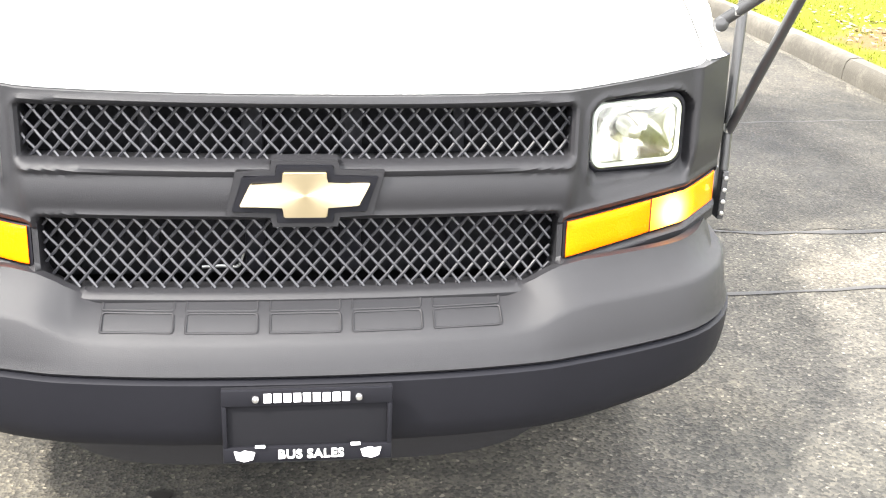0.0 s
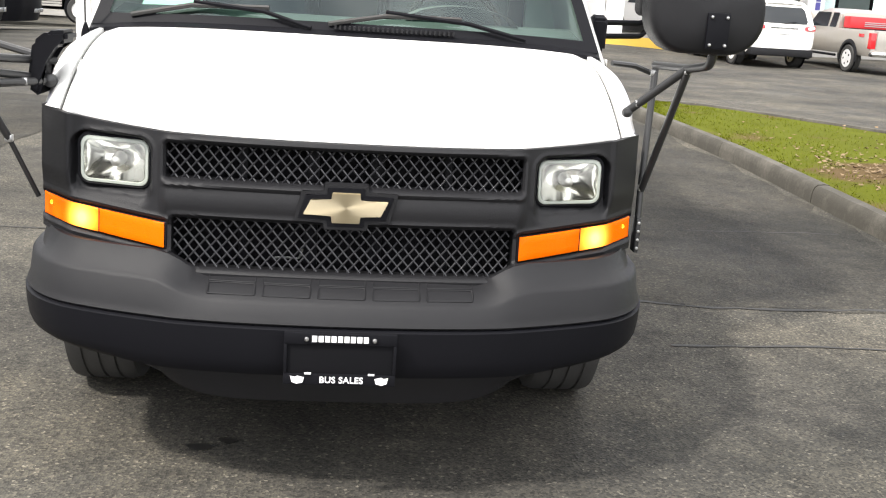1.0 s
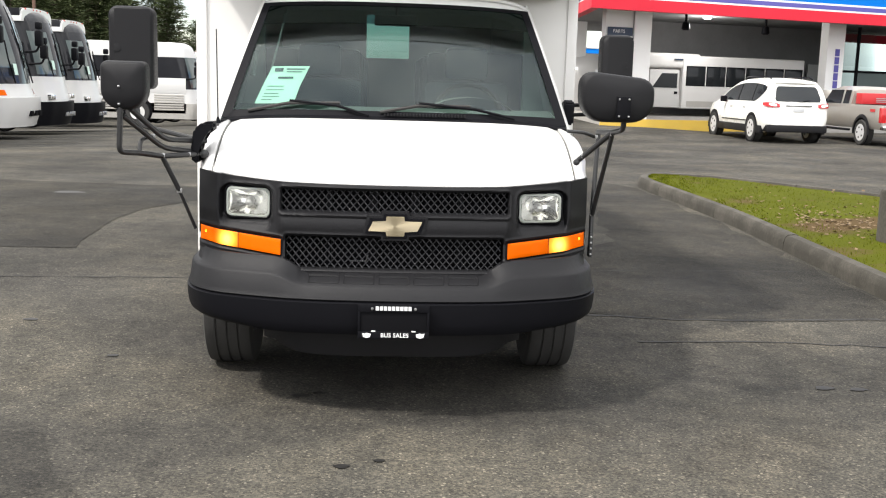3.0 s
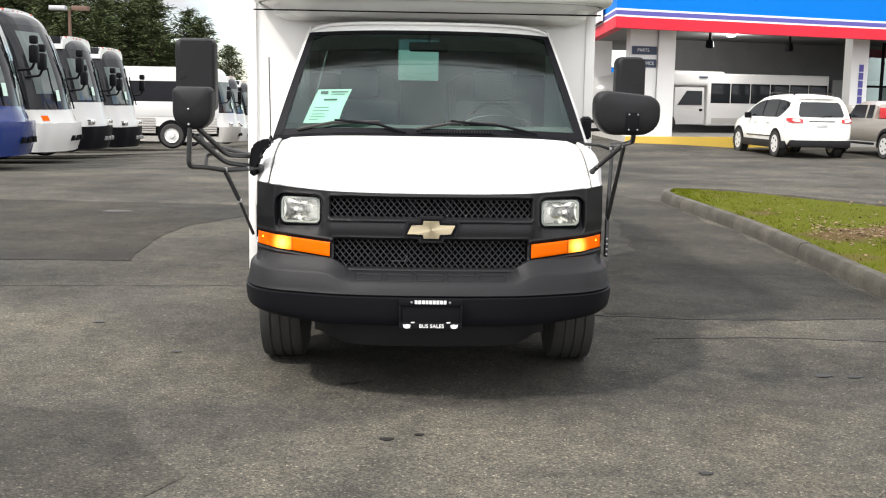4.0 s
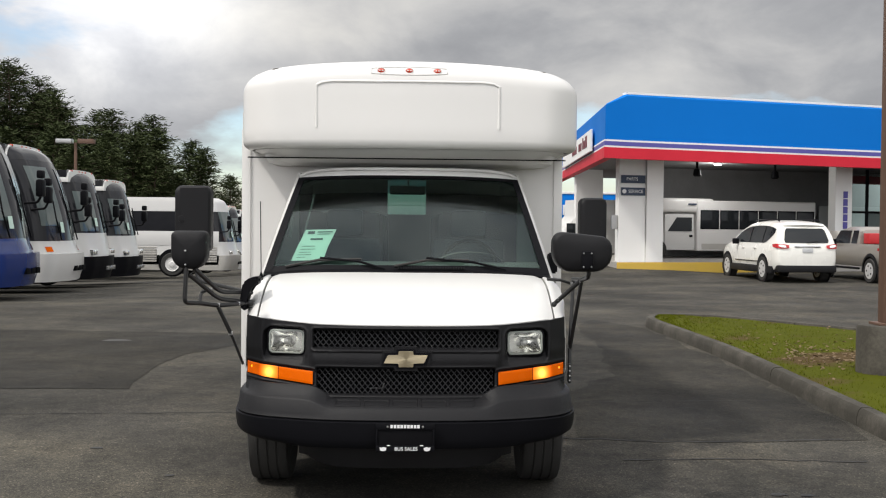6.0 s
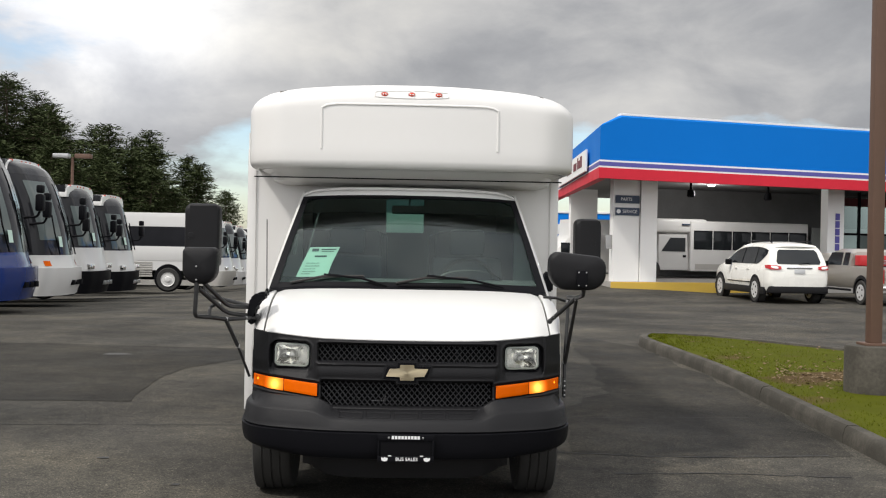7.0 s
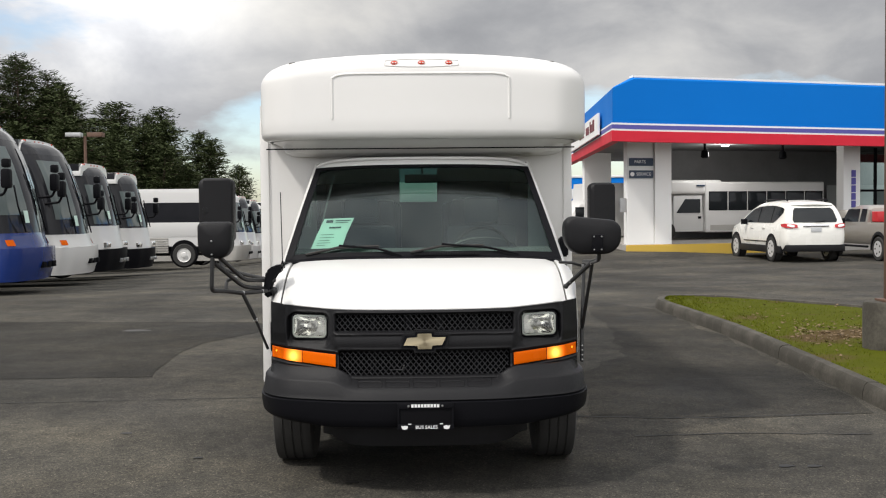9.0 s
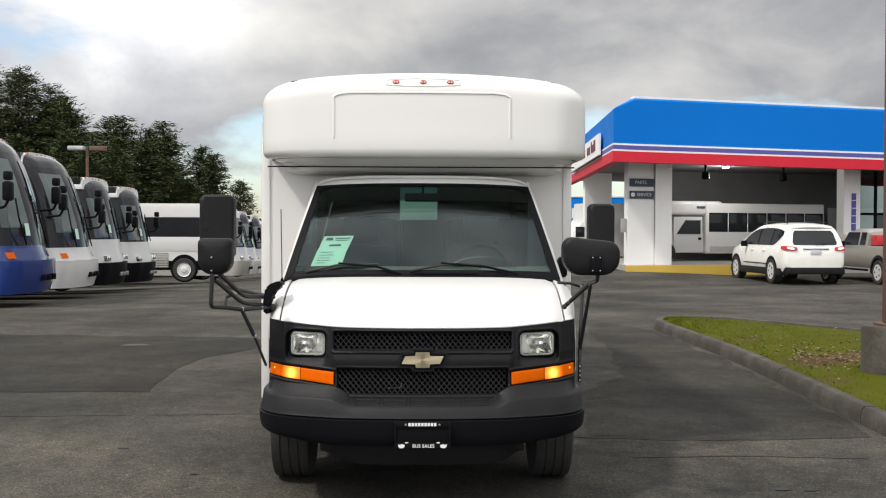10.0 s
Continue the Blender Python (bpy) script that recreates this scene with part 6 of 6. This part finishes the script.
def coach(x, y, style, low_mat, bumper_mat, label, turn=0.0):
    c = root("coach", label, "bus", (x, y, rise(x, y)), turn, "coaches in a row")
    lean = 0.62 if style == "round" else 0.50
    tall = 1.08 if style == "round" else 1.0
    c.scale = (1, 1, tall)
    cut = 1.22 if style == "round" else (1.62 if style == "box" else 1.52)
    def shell(name, zs, mat, lab="", grow=0.0, r=0.42):
        return part(name, loft([coach_ring(front_x(z, lean) + grow, z, r) for z in zs], closed=True, caps=True), mat, c, lab)
    shell("bumper", [0.26, 0.34, 0.6, 0.84, 0.92], bumper_mat, "moulded front bumper", 0.13)
    shell("lower_body", [0.5, 0.87, 1.0, 1.12, cut], low_mat, "painted lower body")
    shell("window_band", [cut + 0.002, 1.7, 2.0, 2.4, 2.65, 2.85] + ([] if style == "side" else [2.92, 3.12]), COACH_DARK, "black glass window band", -0.004)
    if style == "side":
        shell("roof", [2.86, 3.2, 3.3, 3.38, 3.44, 3.47], WHITE, "white roof")
    else:
        # dark moulded brow over the windscreen, white roof behind it
        brow_end = -1.12 if style == "round" else -0.62
        rings = [coach_ring(front_x(z, lean), z) for z in (3.122, 3.2, 3.26, 3.32, 3.38, 3.43, 3.47)]
        full = [[(brow_end, p[1], p[2]) if p[0] < brow_end and i in (0, len(r) - 1) else p for i, p in enumerate(r)] for r in rings]
        part("brow", loft([r for r in full], closed=True, caps=True), COACH_DARK, c, "black moulded brow over the windscreen")
        part("roof", loft([[(xx, yy * 1.0, zz) for yy, zz in ((-0.004, 3.118), (-0.004, 3.25), (0.05, 3.37), (0.20, 3.455), (0.6, 3.50), (1.3, 3.515), (2.0, 3.50), (2.4, 3.455), (2.55, 3.37), (2.604, 3.25), (2.604, 3.118))] for xx in (-12.2, -6.0, brow_end - 0.25, brow_end + 0.05)], closed=True, caps=True), WHITE, c, "white roof")
    # windscreen halves with wipers
    for k, (y0, y1) in enumerate(((0.10, 1.26), (1.34, 2.50))):
        rows = []
        for z in span(cut + (0.36 if style == "round" else 0.06), 2.98 if style == "round" else 2.86, 8):
            ring = coach_ring(front_x(z, lean) + 0.008, z)
            pts = [p for p in ring[2:-2] if y0 <= p[1] <= y1]
            rows.append([(p[0] + 0.004, p[1], p[2]) for p in pts])
        ws = part("windscreen", loft(rows), COACH_GLASS, c, "large tinted windscreen half")
        part("wiper", tube([(front_x(cut, lean) + 0.16, (y0 + y1) / 2, cut + 0.02), (front_x(cut + 0.5, lean) + 0.18, (y0 + y1) / 2 - 0.25, cut + 0.55), (front_x(cut + 0.9, lean) + 0.16, (y0 + y1) / 2 - 0.1, cut + 0.95)], 0.02, 6), PLASTIC_DARK, c)
    part("dash_paper", loft([[(front_x(z, lean) + 0.02 + 0.14, yy, z) for yy in (0.75, 1.0)] for z in (cut + 0.2, cut + 0.45)]), PAPER, c, "", False)
    for yy, sg in ((0.02, -1), (2.58, 1)):
        arm = part("mirror_arm", tube([(front_x(1.9, lean) - 0.25, yy, 1.95), (front_x(1.9, lean) + 0.15, yy + sg * 0.16, 1.98), (front_x(1.9, lean) + 0.22, yy + sg * 0.16, 2.12)], 0.028, 8, None, 0.06), PLASTIC_DARK, c, "black mirror arm")
        part("mirror_shell", box(front_x(1.9, lean) + 0.13, front_x(1.9, lean) + 0.31, yy + sg * 0.16 - 0.13, yy + sg * 0.16 + 0.13, 2.1, 2.48, 0.06), PLASTIC_DARK, arm)
        part("mirror_shell", box(front_x(1.9, lean) + 0.14, front_x(1.9, lean) + 0.30, yy + sg * 0.16 - 0.10, yy + sg * 0.16 + 0.10, 2.5, 2.68, 0.05), PLASTIC_DARK, arm)
    lx = front_x(1.05, lean)
    for yy in (0.40, 2.2):
        if style == "round":
            ring = [coach_ring(front_x(z, lean) + 0.012, z) for z in (0.97, 1.03, 1.09)]
            part("head_lamp", loft([[p for p in r if (p[1] < 0.55) == (yy < 1) and (p[1] > 0.06) and p[1] < 2.55 and (p[1] < 0.42 or p[1] > 2.2)] for r in ring]), AMBER, c, "amber and clear lamp cluster")
        else:
            for d in (0, 0.22):
                part("head_lamp", box(lx - 0.02 + (0.0 if 0.3 < yy + d < 2.3 else -0.1), lx + 0.10, yy - 0.1 + d, yy + 0.08 + d, 0.98, 1.12, 0.015), REFLECTOR, c, "square headlight")
    for k in range(3):
        part("bumper_slot", box(front_x(0.6, lean) + 0.20, front_x(0.6, lean) + 0.305, 1.0 + 0.3 * k, 1.2 + 0.3 * k, 0.5, 0.62, 0.01), BLACK if bumper_mat is not PLASTIC_DARK else STEEL, c)
    for xx in (-2.45, -9.0):
        for yy, s in ((0.0, -1), (2.6, 1)):
            part("wheel_arch", lathe([(0.001, 0), (0.62, 0), (0.62, 0.02)], "y", 28, (xx, yy - 0.012 if s < 0 else yy - 0.008, 0.58)), BLACK, c)
            w = part("wheel", lathe([(0.30, -0.15), (0.48, -0.16), (0.52, -0.1), (0.52, 0.1), (0.48, 0.14), (0.3, 0.14)], "y", 28, (xx, yy - s * 0.10, 0.52)), RUBBER, c, "coach wheel with white rim")
            part("rim", lathe([(0.06, -0.22), (0.11, -0.21), (0.14, -0.165), (0.28, -0.16), (0.31, -0.185), (0.31, 0.185), (0.28, 0.16), (0.06, 0.17)], "y", 24, (xx, yy - s * 0.10, 0.52)), WHITE, w)
    if style == "side":
        for k in range(7):
            part("rib", box(-11.5, -3.15, -0.02, 0.0, 0.62 + 0.10 * k, 0.69 + 0.10 * k, 0.006), CORRUGATED, c)
            part("rib", box(-1.75, -0.5, -0.02, 0.0, 0.62 + 0.10 * k, 0.69 + 0.10 * k, 0.006), CORRUGATED, c)
        part("side_panel", box(-12, -0.42, -0.012, 0.0, 1.34, 1.98, 0.004), WHITE, c)
    # roof markers
    for yy in (0.35, 1.0, 1.3, 1.6, 2.25):
        part("marker_lamp", box(brow_end - 0.01, brow_end + 0.065, yy - 0.03, yy + 0.03, 3.44, 3.485, 0.01) if style != "side" else box(-0.75, -0.6, yy - 0.05, yy + 0.05, 3.25, 3.3, 0.015), LAMP_RED, c)
    return c


coach(-8.66, 16.4, "round", COACH_BLUE, COACH_BLUE, "deep blue and grey motor coach with sloped windscreen")
coach(-9.05, 20.9, "round", WHITE, WHITE, "white motor coach with black window band and amber lamps")
coach(-9.50, 25.4, "box", WHITE, PLASTIC_DARK, "white motor coach with black bumper and square lamps")
coach(-9.62, 29.4, "box", WHITE, PLASTIC_DARK, "white motor coach with black bumper and square lamps")
coach(-8.1, 40.9, "side", WHITE, CORRUGATED, "white older coach with ribbed metal flanks")
coach(-8.8, 48.0, "box", WHITE, WHITE, "white coach far down the row")
coach(-8.9, 52.5, "box", WHITE, WHITE, "white coach far down the row")
coach(-8.6, 57.0, "box", COACH_GREY, PLASTIC_DARK, "white coach far down the row")

# second shuttle bus under the canopy, seen from its side
sh = root("parked_shuttle", "white shuttle bus parked under the canopy", "bus", site(3.39, 6.0, 0.385), TURN)
part("body", box(1.58, 7.2, 0.0, 2.3, 0.30, 2.36, 0.07, 3), GELCOAT, sh, "white body with a row of dark windows")
part("cap", box(-0.2, 2.4, 0.05, 2.25, 1.86, 2.44, 0.14, 3), GELCOAT, sh)
cab = car_body([(-0.95, [(0.8, 0.4), (0.85, 0.6), (0.82, 0.9), (0.5, 0.98)]), (-0.2, [(0.95, 0.35), (0.98, 0.6), (0.96, 1.02), (0.8, 1.1)]), (0.1, [(0.97, 0.35), (0.98, 0.6), (0.96, 1.1), (0.85, 1.2)]), (0.7, [(0.97, 0.35), (0.98, 0.6), (0.93, 1.2), (0.75, 1.85)]), (1.6, [(0.97, 0.35), (0.98, 0.6), (0.93, 1.2), (0.75, 1.9)])], sh, WHITE, "cab")
cab.matrix_basis = Matrix.Translation((0.0, 1.15, 0)) @ Matrix.Rotation(radians(-90), 4, "Z")
for k in range(6):
    w = part("side_window", box(1.76 + 0.905 * k, 2.56 + 0.905 * k, -0.02, 0.01, 1.22, 1.94, 0.02), GLASS_DARK, sh, "dark side window")
    part("window_frame", box(1.73 + 0.905 * k, 2.59 + 0.905 * k, -0.012, 0.008, 1.19, 1.97, 0.01), PLASTIC_DARK, w)
dr = part("cab_door", box(0.20, 1.50, 0.12, 0.16, 0.34, 1.80, 0.02), WHITE, sh, "white cab door")
part("door_window", prism([(0.32, 1.10), (1.40, 1.10), (1.40, 1.66), (0.72, 1.66)], "y", 0.09, 0.125), GLASS_DARK, dr)
part("door_handle", box(1.30, 1.44, 0.09, 0.12, 0.86, 0.96, 0.01), PLASTIC_DARK, dr)
part("name_bar", box(1.2, 1.55, -0.01, 0.06, 2.17, 2.23), SIGN_DARK, sh, smooth=False)
part("vent_grille", box(1.8, 3.6, -0.012, 0.01, 0.38, 0.60), CORRUGATED, sh)
for xx in (-0.1, 5.6):
    part("wheel", lathe([(0.2, -0.12), (0.36, -0.12), (0.37, 0.0), (0.36, 0.1), (0.2, 0.1)], "y", 24, (xx, 0.2, 0.37)), RUBBER, sh)

# van nose glimpsed beside the building
van = root("parked_van", "white van parked beyond the canopy", "van", (5.6, 41.5, rise(5.6, 41)), -78)
car_body([(0.0, [(0.8, 0.4), (0.9, 0.6), (0.85, 0.95), (0.6, 1.05)]), (0.9, [(0.95, 0.35), (1.0, 0.6), (0.97, 1.15), (0.8, 1.3)]), (1.3, [(0.95, 0.35), (1.0, 0.6), (0.97, 1.2), (0.8, 1.6)]), (1.7, [(0.95, 0.35), (1.0, 0.6), (0.97, 1.2), (0.8, 2.05)]), (1.8, [(1.1, 0.35), (1.15, 0.6), (1.15, 2.2), (1.0, 2.75)]), (6.5, [(1.1, 0.35), (1.15, 0.6), (1.15, 2.2), (1.0, 2.75)])], van, WHITE, "body", "white body")
for sx in (-1, 1):
    part("side_window", box(*sorted((sx * 0.90, sx * 0.985)), 1.15, 1.72, 1.22, 1.68, 0.02), GLASS_DARK, van)
    part("wheel", lathe([(0.2, -0.12), (0.36, -0.12), (0.37, 0.0), (0.36, 0.12), (0.2, 0.12)], "x", 20, (sx * 0.88, 0.8, 0.37)), RUBBER, van)

# ---- trees ----
BARK = material("fir_bark", (0.09, 0.065, 0.045), 0.9, amount=0.6, noise_scale=14, bump=0.8, bump_scale=30)
NEEDLE = material("fir_needles", (0.034, 0.050, 0.020), 0.85, spec=0.2, amount=0.8, second=(0.056, 0.070, 0.027), noise_scale=2.5, stain_scale=0.8)


def conifer(seed, h, spread):
    """Tapered trunk, whorls of drooping limbs and many small needle clumps."""
    rng = random.Random(seed)
    t = root("conifer", "tall dark green fir tree with ragged crown", "tree", group="firs behind the yard")
    bm = tube([(0, 0, 0), (0.05, 0.03, h * 0.4), (0, 0, h * 0.98)], 0.02, 8)
    for v in bm.verts:
        v.co.x, v.co.y = v.co.x * (1 + 10 * (1 - v.co.z / h)), v.co.y * (1 + 10 * (1 - v.co.z / h))
    part("trunk", bm, BARK, t)
    verts, faces, limbs = [], [], bmesh.new()
    z = h * 0.06
    while z < h * 0.985:
        k = 1 - z / h
        reach = spread * (0.08 + 1.04 * k ** 0.66) * (0.85 if k > 0.8 else 1)
        for b in range(rng.randint(5, 7)):
            a, r, dz = rng.uniform(0, 6.283), reach * rng.uniform(0.55, 1.12), rng.uniform(-0.15, 0.15)
            droop = rng.uniform(-0.10, 0.30) * r * 0.5
            tip = Vector((math.cos(a) * r, math.sin(a) * r, z + dz - droop + 0.12 * r))
            base = Vector((0, 0, z + dz))
            if r > 1.0:
                tube([base, base.lerp(tip, 0.5) + Vector((0, 0, 0.06 * r)), tip], 0.02, 4, limbs)
            n = int(14 + r * 25)
            for i in range(n):
                u = rng.uniform(0.18, 1.05)
                c = base.lerp(tip, u) + Vector((rng.gauss(0, 0.14 + 0.06 * r), rng.gauss(0, 0.14 + 0.06 * r), rng.gauss(0, 0.11) + 0.05 * r * math.sin(u * 3.1)))
                s = rng.uniform(0.07, 0.19)
                d = Vector((math.cos(a) + rng.uniform(-0.8, 0.8), math.sin(a) + rng.uniform(-0.8, 0.8), rng.uniform(-0.3, 0.6))).normalized()
                e = d.cross(Vector((rng.uniform(-1, 1), rng.uniform(-1, 1), 1))).normalized()
                q = len(verts)
                verts += [c - d * s - e * s * 0.15, c + e * s * 0.32, c + d * s * 1.6, c - e * s * 0.26 - d * s * 0.2]
                faces += [(q, q + 1, q + 2, q + 3)]
        z += h * rng.uniform(0.020, 0.030)
    me = bpy.data.meshes.new("crown")
    me.from_pydata(verts, [], faces)
    me.materials.append(NEEDLE)
    cr = new("crown", me)
    cr.parent = t
    part("branchwork", limbs, BARK, t)
    return t


firs = [conifer(3, 14.0, 4.4), conifer(8, 11.0, 4.0), conifer(21, 9.0, 3.0)]
PLACES = [(0, -30.8, 75, 1.0), (0, -33.0, 73, 1.02), (0, -28.8, 76, 0.93), (0, -35.5, 72, 1.0), (0, -27.2, 74, 0.82), (0, -32.0, 78, 1.0), (0, -38, 70, 1.05), (1, -27.6, 76, 1.1), (1, -25.0, 79, 1.0), (1, -23.2, 76, 0.98), (1, -21.0, 80, 0.98), (2, -19.6, 75, 1.05), (2, -18.0, 80, 1.0), (2, -16.6, 78, 0.93),
          (2, -14.3, 77, 0.72), (1, -31, 82, 1.1), (2, -22.2, 72, 1.0), (2, -25.8, 71, 1.05), (0, -41, 74, 1.0), (2, -12.6, 88, 0.6), (2, -29, 70, 1.0),
          (1, -33, 66, 0.95), (1, -29.3, 79, 1.12), (1, -26.4, 74, 0.96), (1, -24.2, 73, 0.86), (1, -22.0, 78, 0.92), (2, -20.6, 73, 1.0), (2, -18.8, 72, 0.86), (2, -21.6, 69, 0.9), (2, -23.5, 68, 0.9), (1, -36, 66, 0.9), (2, -17.4, 73, 0.72)]
rng = random.Random(2)
first = {}
for kind, x, y, s in PLACES:
    m = pose(x, y, rise(x, y) - 0.1, 0, 0, rng.uniform(0, 360)) @ Matrix.Scale(s * 1.14, 4)
    if kind not in first:
        firs[kind].matrix_basis = m
        first[kind] = s
    else:
        o = copy_thing(firs[kind], m)
        o.scale = (s * 1.14, s * 1.14, s * 1.14)

lampost = root("yard_lamp", "tall yard lamp with two box heads", "lamp post", (-19.3, 55, rise(-12, 55)))
part("post", tube([(0, 0, 0), (0, 0, 7.6)], 0.09, 8), RUST, lampost)
for sx in (-1, 1):
    part("lamp_head", box(sx * 0.62 - 0.45, sx * 0.62 + 0.45, -0.25, 0.25, 7.55, 7.8, 0.04), STEEL if sx < 0 else RUST, lampost, "box-shaped lamp head")
